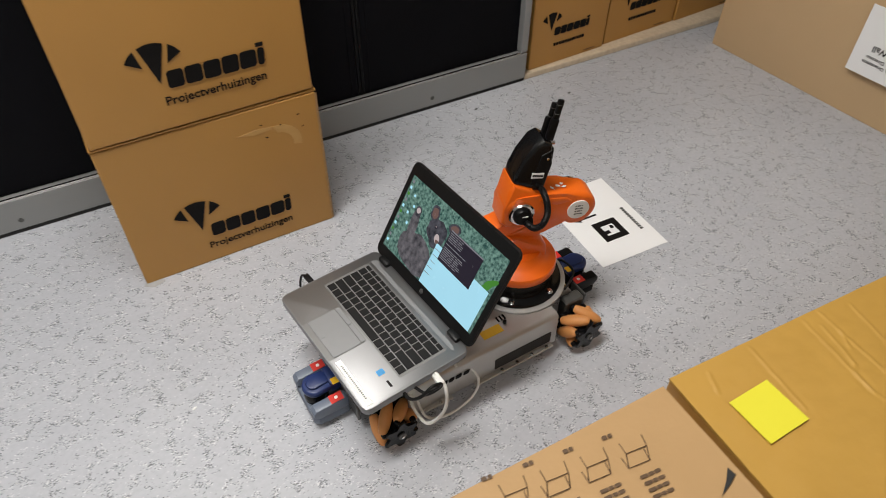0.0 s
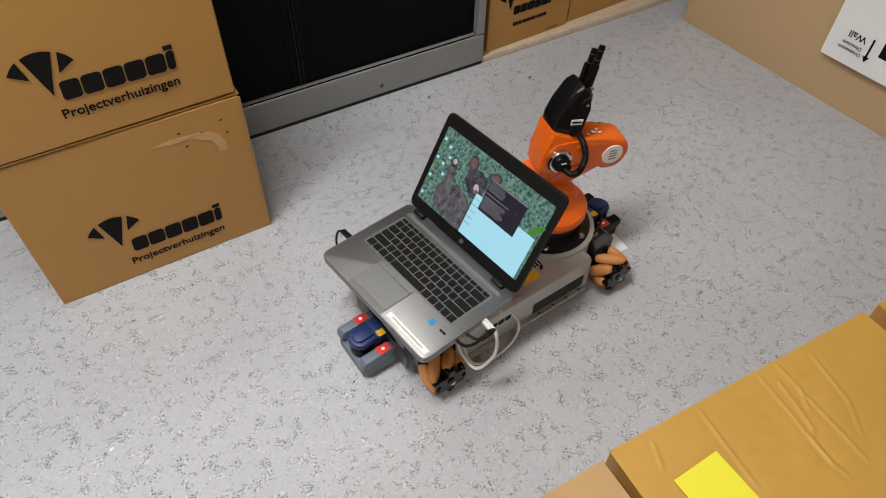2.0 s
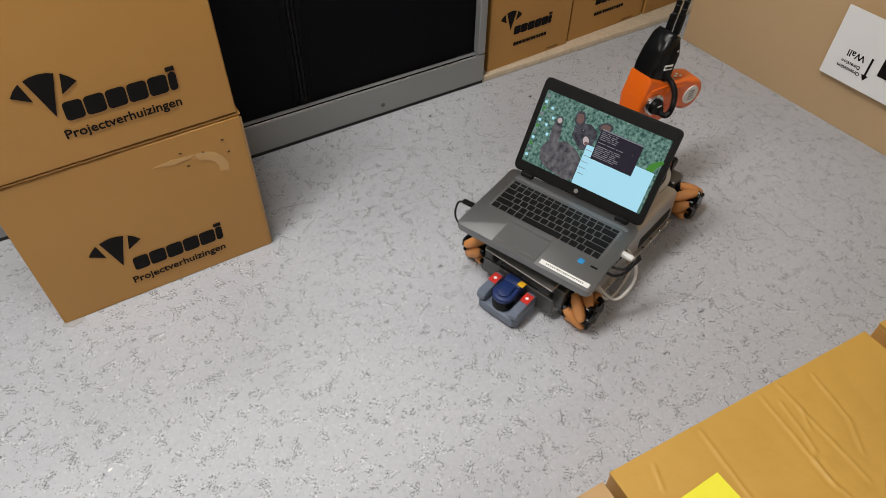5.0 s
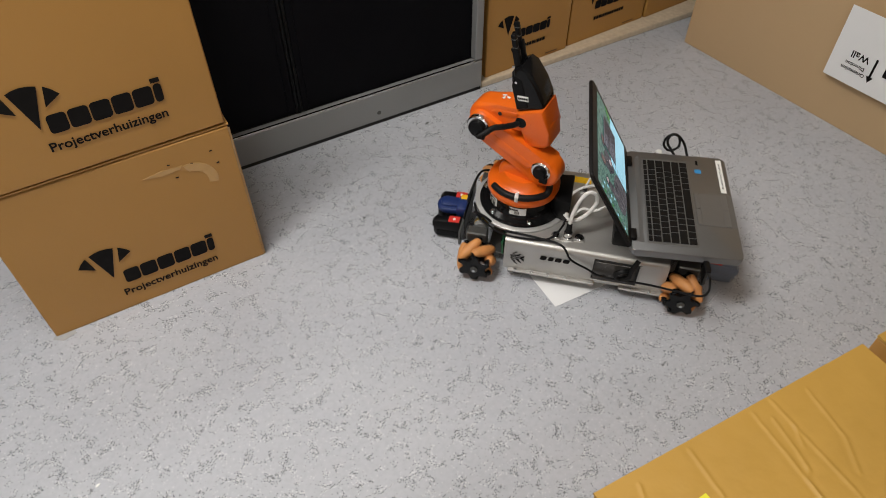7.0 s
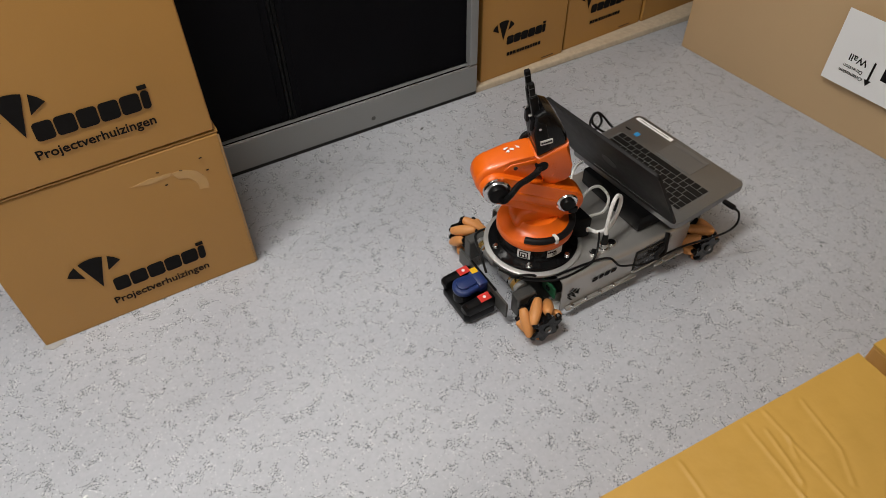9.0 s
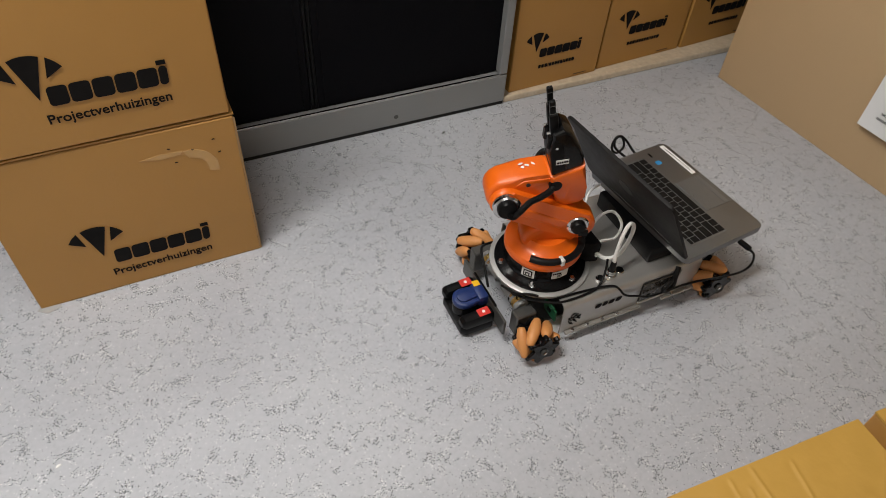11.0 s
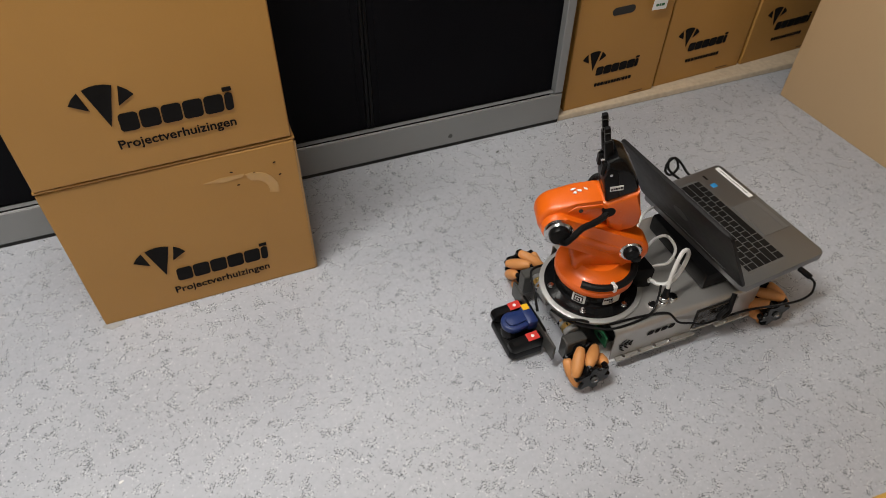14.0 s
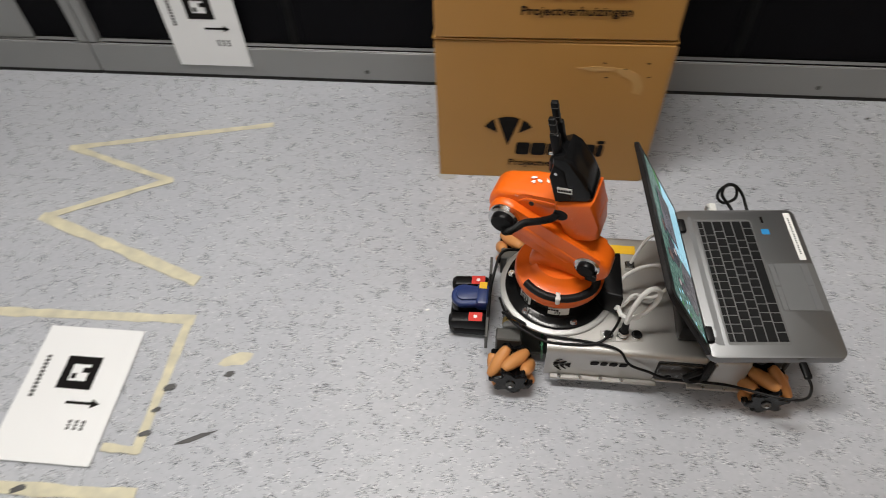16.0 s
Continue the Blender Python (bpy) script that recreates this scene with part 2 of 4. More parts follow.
def tube(bm, points, r, seg=8, steps=8, ribs=0.0):
    line = spline(points, steps)
    up, rings = Vector((0.13, 0.29, 0.95)).normalized(), []
    for i, c in enumerate(line):
        d = (line[min(i + 1, len(line) - 1)] - line[max(i - 1, 0)]).normalized()
        side = d.cross(up)
        if side.length < 0.1:
            side = d.cross(Vector((1, 0, 0)))
        side.normalize()
        up = side.cross(d).normalized()
        rr = r * (1 + ribs * (i % 2))
        rings.append([bm.verts.new(c + rr * (math.cos(2 * math.pi * k / seg) * side + math.sin(2 * math.pi * k / seg) * up)) for k in range(seg)])
    for a, b in zip(rings, rings[1:]):
        for k in range(seg):
            bm.faces.new((a[k], a[(k + 1) % seg], b[(k + 1) % seg], b[k]))
    bm.faces.new(list(reversed(rings[0])))
    bm.faces.new(rings[-1])
    return bm


def lettering(bm, words, height, m, thick=0.0006):
    """Words in the built-in font, centred, flat in local x and y."""
    cu = bpy.data.curves.new("words", "FONT")
    cu.body, cu.size, cu.extrude, cu.align_x, cu.align_y, cu.resolution_u = words, height, thick / 2, "CENTER", "CENTER", 3
    cu.offset = height * 0.016
    ob = bpy.data.objects.new("words", cu)
    scene.collection.objects.link(ob)
    me = bpy.data.meshes.new_from_object(ob.evaluated_get(bpy.context.evaluated_depsgraph_get()))
    me.transform(m)
    bm.from_mesh(me)
    bpy.data.objects.remove(ob)
    bpy.data.meshes.remove(me)
    return bm


def slab_text(bm, widths, height, m, gap=0.18, thick=0.0006, slant=0.0):
    """Plain bars in place of letters that are not to be spelt out."""
    total = sum(widths) + gap * (len(widths) - 1)
    x = -total / 2
    for w in widths:
        o = rounded(w * height, height, min(w, 1) * height * 0.3, 3)
        prism(bm, [(a + (x + w / 2) * height + slant * b, b) for a, b in o], thick, m)
        x += w + gap
    return bm


def thing(name, label, category, group="", kind="", m=None):
    ob = new(name)
    ob.empty_display_size = 0.1
    if m is not None:
        ob.matrix_basis = m
    return tagged(ob, label, category, group, kind)


# ---- room ----
def room():
    bm = boxed(7.4, 7.2, 0.1, at(-0.3, -0.3, -0.05))
    tagged(part("floor", bm, "floor", smooth=False), "pale blue-grey vinyl floor with dark flecks", "floor", kind="structure")
    for name, sx, sy, x, y in (("wall_north", 7.4, 0.12, -0.3, 3.36), ("wall_south", 7.4, 0.12, -0.3, -3.96),
                               ("wall_east", 0.12, 7.2, 3.46, -0.3), ("wall_west", 0.12, 7.2, -4.06, -0.3)):
        # the east wall, out of view, is darkened so the metal deck mirrors less light
        tone = "darkened_wall" if name == "wall_east" else "wall"
        tagged(part(name, boxed(sx, sy, 2.7, at(x, y, 1.35)), tone, smooth=False), "plain unseen wall closing the room", "wall", kind="structure")
    tagged(part("ceiling", boxed(7.6, 7.5, 0.1, at(-0.3, -0.3, 2.76)), "ceiling", smooth=False), "white ceiling with light panels", "ceiling", kind="structure")
    for lx, ly, _ in LAMPS:
        lamp = thing("ceiling_light", "white rectangular ceiling light panel, switched on", "lamp", "ceiling lights", m=at(lx, ly, 2.68))
        bm = bmesh.new()
        for sx, sy, x, y in ((1.3, 0.03, 0, 0.165), (1.3, 0.03, 0, -0.165), (0.03, 0.3, 0.635, 0), (0.03, 0.3, -0.635, 0)):
            box(bm, sx, sy, 0.05, at(x, y, 0), 0.004)
        part("frame", bm, "white", lamp)
        part("diffuser", boxed(1.24, 0.3, 0.01, at(0, 0, 0.012), 0.002), "lamp", lamp)
    # sill strip in the niche beside the cabinets
    tagged(part("sill_strip", boxed(1.6, 0.75, 0.022, at(1.66, 0.38, 0.011), 0.003), "terrazzo"),
           "beige stone strip on the floor under cartons", "sill", kind="structure")


def cabinet(x0, x1, name_label):
    """A steel cabinet with two black roller shutters behind a grey frame."""
    c = thing("shutter_cabinet", name_label, "cabinet", "shutter cabinets", m=at((x0 + x1) / 2, 0, 0))
    w, h, d = x1 - x0, 1.25, 0.45
    part("base_gap", boxed(w - 0.004, d - 0.02, 0.012, at(0, d / 2 - 0.006, 0.006)), "dark_gap", c)
    part("plinth", boxed(w - 0.002, 0.03, 0.094, at(0, 0.015, 0.060), 0.002), "steel_grey", c)
    part("plinth_lip", boxed(w - 0.05, 0.008, 0.004, at(0, 0.005, 0.1092), 0.0008), "chrome", c, "bright worn metal lip")
    for s in (-1, 1):
        part("stile", boxed(0.026, 0.04, h - 0.118, at(s * (w / 2 - 0.014), 0.02, 0.1115 + (h - 0.118) / 2), 0.002), "steel_grey", c)
    part("top_rail", boxed(w - 0.056, 0.04, 0.06, at(0, 0.02, h - 0.035), 0.002), "steel_grey", c)
    part("back", boxed(w, 0.02, h, at(0, d - 0.01, h / 2 + 0.012)), "steel_grey", c)
    part("top", boxed(w, d, 0.02, at(0, d / 2, h + 0.014)), "steel_grey", c)
    for s in (-1, 1):
        part("side", boxed(0.012, d - 0.06, h - 0.02, at(s * (w / 2 - 0.007), d / 2 + 0.01, h / 2 + 0.012)), "steel_grey", c)
        part("shutter", boxed(w / 2 - 0.034, 0.008, h - 0.178, at(s * (w / 4 - 0.006), 0.030, 0.1115 + (h - 0.178) / 2), 0.0012), "shutter", c)
        part("shutter_fold", boxed(0.003, 0.004, h - 0.178, at(s * 0.030, 0.0262, 0.1115 + (h - 0.178) / 2), 0.0006), "shutter", c)
        part("shutter_edge", boxed(0.010, 0.010, h - 0.178, at(s * 0.0056, 0.0275, 0.1115 + (h - 0.178) / 2), 0.002), "black", c)
    bm = lathe(bmesh.new(), [(0.007, 0), (0.006, 0.0012), (0.0045, 0.0014)], at(0.233 if x0 > -1 else 0.2, -0.0001, 0.041, 90), 16)
    part("adjusting_hole", bm, "dark_metal", c)
    return c


def ridge(x, y, line):
    """The height of a crease along a line of points."""
    best = 1.0
    for (ax, ay), (bx, by) in zip(line, line[1:]):
        dx, dy = bx - ax, by - ay
        u = max(0, min(1, ((x - ax) * dx + (y - ay) * dy) / (dx * dx + dy * dy)))
        best = min(best, math.hypot(x - ax - u * dx, y - ay - u * dy))
    return 0.0010 * math.exp(-(best / 0.0026) ** 2) - 0.0003 * math.exp(-((best - 0.006) / 0.004) ** 2)


def carton(w, d, h, m, label, group, mat="card", flap_mat="card_flat", creases=(), seam=0.0, hole=False, wobble=0.0012, seed=1):
    """A removal carton: walls, four bottom edges, two closed top flaps."""
    c = thing("cardboard_box", label, "box", group, m=m)
    bm = bmesh.new()
    bmesh.ops.create_cube(bm, size=1.0, matrix=at(0, 0, h / 2 - 0.002) @ Matrix.Diagonal((w, d, h - 0.004, 1)))
    bmesh.ops.subdivide_edges(bm, edges=bm.edges[:], cuts=9, use_grid_fill=True)
    for v in bm.verts:
        x, y, z = v.co
        bulge = (1 - (2 * z / h - 1) ** 2)
        k = 0.0014 * bulge * (1 - (x / (w / 2)) ** 2 if abs(y) > d / 2 - 1e-4 else 1 - (y / (d / 2)) ** 2)
        nv = noise.noise(Vector((x * 6 + seed, y * 6, z * 6))) * wobble
        if abs(abs(y) - d / 2) < 1e-4:
            v.co.y += math.copysign(k, y) * 0.4 + nv * 0.5
        if abs(abs(x) - w / 2) < 1e-4:
            v.co.x += math.copysign(k, x) * 0.4 + nv * 0.5
    body = part("body", bm, mat, c)
    bv = body.modifiers.new("edge", "BEVEL")
    bv.width, bv.segments, bv.limit_method, bv.angle_limit = 0.003, 2, "ANGLE", radians(50)
    for s in (-1, 1):
        bm = bmesh.new()
        bmesh.ops.create_grid(bm, x_segments=260 if creases else 24, y_segments=90 if creases else 8, size=0.5)
        for v in bm.verts:
            x, y = v.co.x, v.co.y
            v.co.x = x * (w + 0.004)
            v.co.y = (s * d / 2 + seam) / 2 + s * 0.001 + y * (d / 2 - s * seam - 0.003)
            near_seam = max(0, 1 - abs(v.co.y - seam) / (d / 2))
            v.co.z = h + 0.003 + 0.004 * near_seam * noise.noise(Vector((x * 3, seed, s))) + 0.0012 * noise.noise(Vector((x * 14, y * 14, seed)))
            for line in creases:
                v.co.z += ridge(v.co.x, v.co.y, line)
        ext = bmesh.ops.extrude_face_region(bm, geom=bm.faces[:])
        for g in ext["geom"]:
            if isinstance(g, bmesh.types.BMVert):
                g.co.z -= 0.004
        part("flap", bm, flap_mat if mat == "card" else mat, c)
    if hole:
        bm = prism(bmesh.new(), rounded(0.078, 0.024, 0.0118, 5), 0.003, at(-0.015, -d / 2 + 0.0015, h - 0.065, 90))
        part("hand_hole", bm, "dark_gap", c, "dark oblong hand hole")
    return c


def fan_emblem(bm, m, s, thick=0.0008):
    """Three wedges of a fan over one point."""
    prism(bm, [(0, 0), (0.025 * s, 0.083 * s), (0.013 * s, 0.087 * s), (0, 0.0885 * s), (-0.013 * s, 0.087 * s), (-0.025 * s, 0.083 * s)], thick, m)
    for k in (-1, 1):
        prism(bm, [(k * x * s, y * s) for x, y in ((0.0245, 0.040), (0.055, 0.058), (0.046, 0.070), (0.034, 0.080))], thick, m)
    return bm


def print_logo(c, x, y, z, s, words=True, mat="ink", tx=0.0, tz=0.0):
    """The mover's emblem over (x, z), its name as plain bars, and the line below."""
    m = at(x, y, z, 90)
    part("emblem", fan_emblem(bmesh.new(), m, s), mat, c, "black fan emblem")
    m = m @ at(tx, tz, 0)
    u = 0.020 * s
    for wd in (0.034, 0.036, 0.036, 0.036, 0.036, 0.0155):
        o = rounded(wd * s, 0.039 * s, 0.0075 * s, 4)
        part("name_bar", prism(bmesh.new(), [(a + u + wd * s / 2 + 0.06 * b, b - 0.009 * s) for a, b in o], 0.0008, m), mat, c)
        u += (wd + 0.0026) * s
    part("name_bar", boxed(0.017 * s, 0.009 * s, 0.0008, m @ at(u - 0.010 * s, 0.018 * s, 0.0004)), mat, c)
    if words:
        part("print", lettering(bmesh.new(), "Projectverhuizingen", 0.0275 * s, m @ at(0.114 * s, -0.056 * s, 0.0003)), mat, c, "small black printed word")
    else:
        part("print", slab_text(bmesh.new(), [0.8, 0.8, 0.8, 0.3, 0.7, 0.7, 0.7, 0.7, 0.7, 0.3, 0.3, 0.7, 0.7, 0.9], 0.016 * s, m @ at(0.115 * s, -0.075 * s, 0)), mat, c, "small black printed bars")


def cartons():
    low = carton(0.498, 0.315, 0.402, at(-0.247, -0.342 + 0.1575, 0, 0, 0, 0.9), "brown removal carton on the floor, black fan emblem on its front", "removal cartons in the stack", flap_mat="card", seed=3)
    print_logo(low, -0.084, -0.1590, 0.110, 1.0)
    # smeared strip of clear tape and staples
    bm = bmesh.new()
    o = arc(0.145, 0.285, 0.055, 100, -15, 12) + arc(0.145, 0.285, 0.034, -15, 90, 12)
    prism(bm, o, 0.0008, at(0, -0.1582, 0, 90))
    prism(bm, [(0.05, 0.338), (0.09, 0.344), (0.135, 0.341), (0.13, 0.333), (0.09, 0.330)], 0.0006, at(0, -0.1580, 0, 90))
    part("tape_strip", bm, "clear_tape", low, "glossy strip of clear tape")
    # the frayed corrugated corner
    rng = random.Random(9)
    ragged = [(0.2485 - 0.0035 * rng.random(), 0.006 + 0.39 * k / 26) for k in range(27)]
    part("frayed_edge", prism(bmesh.new(), ragged + [(0.2515, 0.396), (0.2515, 0.006)], 0.0012, at(0, -0.1583, 0, 90)), "card_edge", low, "frayed corrugated corner")
    for x, z in ((0.11, 0.352), (0.155, 0.338), (0.20, 0.353), (0.207, 0.318), (0.118, 0.315)):
        part("staple", boxed(0.006, 0.0012, 0.002, at(x, -0.1584, z, 0, random.uniform(-30, 30), 0)), "ink", low)
    top = carton(0.492, 0.315, 0.402, at(-0.249, -0.345 + 0.1575, 0.4095, 0, 0, 1.3), "brown removal carton standing on another, black fan emblem on its front", "removal cartons in the stack", flap_mat="card", seed=8)
    print_logo(top, -0.071, -0.1590, 0.108, 1.0, tx=-0.006, tz=0.013)
    # flattened tape ends at the floor corner
    tagged(part("tape_scrap", prism(bmesh.new(), [(0, 0), (0.035, 0.004), (0.04, -0.02), (0.012, -0.03), (-0.01, -0.016)], 0.0008, at(-0.492, -0.335, 0.0006)), "scrap"),
           "scrap of clear packing tape on the floor", "tape")
    # cartons in the niche
    for i, (x, y) in enumerate(((1.042, 0.027), (1.392, 0.052), (1.748, 0.070))):
        c = carton(0.334 if i == 0 else 0.35, 0.40, 0.375, at(x, y + 0.2, 0.022, 0, 0, 2.6 + i * 0.6), "brown removal carton with emblem and hand hole, on the stone strip", "removal cartons in the niche", hole=True, seed=20 + i)
        print_logo(c, -0.087, -0.2014, 0.128, 0.74, words=False)
        part("print_line", boxed(0.05, 0.0008, 0.003, at(0.10, -0.2016, 0.012)), "ink_brown", c)
        u = carton(0.325, 0.40, 0.375, at(x + 0.004, y + 0.205, 0.406, 0, 0, -0.4), "brown removal carton stacked on another in the niche", "removal cartons in the niche", hole=True, seed=30 + i)
        print_logo(u, -0.087, -0.2014, 0.128, 0.74, words=False)
    s = thing("taped_sheet", "small white printed sheet taped on a carton", "paper", m=at(1.155, 0.020, 0.352, 0, 3, 2.6))
    part("sheet", boxed(0.05, 0.0008, 0.07, at(0, 0, 0)), "paper", s)
    part("print", slab_text(bmesh.new(), (1.2, 0.8, 1.4), 0.008, at(0, -0.0006, -0.02, 90)), "green", s)

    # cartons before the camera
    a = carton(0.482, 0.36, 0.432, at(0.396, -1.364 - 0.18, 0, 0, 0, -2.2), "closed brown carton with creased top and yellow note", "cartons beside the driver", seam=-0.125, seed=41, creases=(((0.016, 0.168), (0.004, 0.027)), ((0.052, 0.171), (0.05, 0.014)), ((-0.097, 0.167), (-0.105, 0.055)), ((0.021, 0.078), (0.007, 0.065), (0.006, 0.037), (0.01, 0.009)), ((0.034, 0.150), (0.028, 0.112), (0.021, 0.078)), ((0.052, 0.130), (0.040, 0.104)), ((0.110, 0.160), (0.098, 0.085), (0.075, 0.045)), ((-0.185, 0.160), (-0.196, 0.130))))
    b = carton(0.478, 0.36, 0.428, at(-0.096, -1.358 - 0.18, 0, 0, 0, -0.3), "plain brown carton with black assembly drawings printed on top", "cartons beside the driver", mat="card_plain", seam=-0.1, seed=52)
    for i in range(4):
        bm = bmesh.new()
        m = at(-0.042 + 0.058 * i, 0.142 - 0.009 * i, 0.4327, 0, 0, -6) @ Matrix.Diagonal((1.35, 1.2, 1, 1))
        pts = ((-0.012, -0.012), (0.012, -0.012), (0.018, 0.004), (-0.006, 0.004))
        for p, q in zip(pts, pts[1:] + pts[:1]):
            tube(bm, [m @ Vector((*p, 0)), m @ Vector((*q, 0))], 0.0007, 4, 1)
        for p in pts:
            tube(bm, [m @ Vector((*p, 0)), m @ Vector((p[0] * 1.1, p[1] + 0.014, 0))], 0.0007, 4, 1)
        part("drawing", bm, "ink_brown", b, "small line drawing of a box")
        part("print", slab_text(bmesh.new(), (1.2, 0.9), 0.005, m @ at(-0.014, 0.03, 0)), "ink_brown", b)
        for k in range(4):
            part("print", slab_text(bmesh.new(), (2.2, 1.4, 1.8), 0.0040, m @ at(0.004, -0.026 - 0.008 * k, 0)), "ink_brown", b)
    part("torn_slit", prism(bmesh.new(), [(-0.022, -0.006), (0.0, -0.001), (0.018, 0.006), (0.016, -0.006), (0.0, -0.007)], 0.0012, at(0.214, 0.030, 0.4325, 0, 0, 20)), "dark_gap", b, "dark torn slit")
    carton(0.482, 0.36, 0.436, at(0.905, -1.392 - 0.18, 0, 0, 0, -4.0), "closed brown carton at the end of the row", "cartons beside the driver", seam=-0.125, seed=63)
    tagged(part("sticky_note", boxed(0.076, 0.074, 0.0009, at(0.243, -1.464, 0.4385, 0, 0, 1.5)), "note"), "square yellow sticky note on a carton top", "note")


def marker_sheet(m, label, words=False, name="marker_sheet"):
    """An A4 sheet with a square black marker, an arrow and small print."""
    s = thing(name, label, "paper", "marker sheets", m=m)
    bm = bmesh.new()
    bmesh.ops.create_grid(bm, x_segments=6, y_segments=8, size=0.5)
    for v in bm.verts:
        v.co = Vector((v.co.x * 0.297, v.co.y * 0.21, 0.0006 * noise.noise(Vector((v.co.x * 4, v.co.y * 4, 2)))))
    ext = bmesh.ops.extrude_face_region(bm, geom=bm.faces[:])
    for g in ext["geom"]:
        if isinstance(g, bmesh.types.BMVert):
            g.co.z += 0.0006
    part("sheet", bm, "paper", s)
    q = at(-0.042, 0.004, 0.0013)
    bm = bmesh.new()
    for x, y, w, h in ((0, 0.028, 0.074, 0.018), (0, -0.028, 0.074, 0.018), (-0.028, 0, 0.018, 0.038), (0.028, 0, 0.018, 0.038), (-0.006, 0.012, 0.012, 0.014), (0.008, -0.010, 0.012, 0.010)):
        box(bm, w, h, 0.0004, q @ at(x, y, 0))
    part("marker", bm, "ink", s, "square black marker")
    bm = bmesh.new()
    box(bm, 0.006, 0.054, 0.0004, at(0.024, 0.030, 0.0013))
    prism(bm, [(0.014, 0.056), (0.034, 0.056), (0.024, 0.074)], 0.0004, at(0, 0, 0.0011))
    part("arrow", bm, "ink", s, "black arrow")
    if words:
        part("print", lettering(bmesh.new(), "Wall", 0.028, at(0.070, 0.016, 0.0013), 0.0004), "ink", s)
        part("print", lettering(bmesh.new(), "Orientation", 0.015, at(0.074, 0.062, 0.0013), 0.0004), "ink", s)
        part("print", lettering(bmesh.new(), "Direction", 0.015, at(0.074, 0.045, 0.0013), 0.0004), "ink", s)
    else:
        for k in range(3):
            part("print", slab_text(bmesh.new(), (1, 0.7, 0.9), 0.007, at(0.070, 0.058 - 0.014 * k, 0.0011), thick=0.0004), "scuff", s)
    part("print", slab_text(bmesh.new(), (0.7,) * 11, 0.010, at(-0.03, -0.076, 0.0011), thick=0.0004), "scuff", s)
    return s


def beige_board():
    c = thing("beige_board", "tall beige board standing on the floor as a barrier", "board", m=at(1.625, -0.112, 0, 0, 0, 4.9))
    part("panel", boxed(0.02, 2.4, 1.2, at(0.012, -1.2, 0.6), 0.002, 2), "board", c)
    part("back_frame", boxed(0.04, 0.06, 1.16, at(0.043, -0.25, 0.58), 0.002), "card_edge", c)
    part("back_frame", boxed(0.04, 0.06, 1.16, at(0.043, -2.1, 0.58), 0.002), "card_edge", c)


def floor_marks():
    segs = [((-0.976, -0.191), (-1.488, -0.311), 0.017), ((-1.488, -0.311), (-1.185, -0.413), 0.019), ((-1.185, -0.413), (-1.454, -0.555), 0.020), ((-1.454, -0.555), (-1.02, -0.715), 0.030)]
    for i, (p, q, w) in enumerate(segs):
        d = Vector(q) - Vector(p)
        tagged(strip("floor_tape", d.length + 0.02, w, at((p[0] + q[0]) / 2, (p[1] + q[1]) / 2, 0.0008 + 0.0005 * i, 0, 0, math.degrees(math.atan2(d.y, d.x))), i),
               "worn cream masking tape stuck on the floor in a zigzag", "tape", "zigzag tape")
    for i, (p, q, w) in enumerate((((-1.75, -0.836), (-0.985, -0.818), 0.022), ((-0.997, -0.83), (-1.006, -1.12), 0.020), ((-1.075, -1.113), (-1.0, -1.115), 0.018), ((-1.6, -1.212), (-0.975, -1.198), 0.026))):
        d = Vector(q) - Vector(p)
        tagged(strip("floor_tape", d.length, w, at((p[0] + q[0]) / 2, (p[1] + q[1]) / 2, 0.0008 + 0.0006 * i, 0, 0, math.degrees(math.atan2(d.y, d.x))), 10 + i),
               "torn dirty masking tape outlining a square on the floor", "tape", "square tape")
    for i, (x, y, r, mt) in enumerate(((-0.868, -0.905, 0.026, "masking"), (-0.872, -0.94, 0.010, "scuff"), (-0.90, -1.08, 0.02, "scuff"), (0.278, -0.347, 0.004, "scuff"), (0.95, -0.135, 0.006, "scuff"),
                                       (0.62, -0.07, 0.006, "scuff"), (-0.482, -0.755, 0.004, "white"), (-0.985, -0.98, 0.012, "scuff"), (-1.0, -1.08, 0.011, "scuff"), (-1.2, -1.205, 0.013, "scuff"), (-0.995, -1.03, 0.008, "scuff"))):
        rng = random.Random(i)
        o = [(r * (1 + 0.5 * rng.random()) * (1.6 if i == 2 else 1) * math.cos(k * math.pi / 5), r * (0.25 if i == 2 else 0.6) * (0.6 + 0.7 * rng.random()) * math.sin(k * math.pi / 5)) for k in range(10)]
        name, lab = ("floor_chip", "tiny white chip lying on the floor") if mt == "white" else ("floor_stain", "small stain or glue residue on the floor")
        tagged(part(name, prism(bmesh.new(), o, 0.0005 if mt != "white" else 0.002, at(x, y, 0.0034 if -1.3 < x < -0.95 else 0.0004, 0, 0, 25)), mt), lab, "stain", "floor stains")


def strip(name, length, width, m, seed):
    """A thin strip with ragged edges."""
    rng, n = random.Random(seed), max(6, int(length / 0.03))
    top = [(-length / 2 + length * i / n, width / 2 * (1 + rng.uniform(-0.24, 0.14))) for i in range(n + 1)]
    low = [(x, -y * rng.uniform(0.9, 1.1)) for x, y in reversed(top)]
    return part(name, prism(bmesh.new(), top + low, 0.0006, m), "masking")


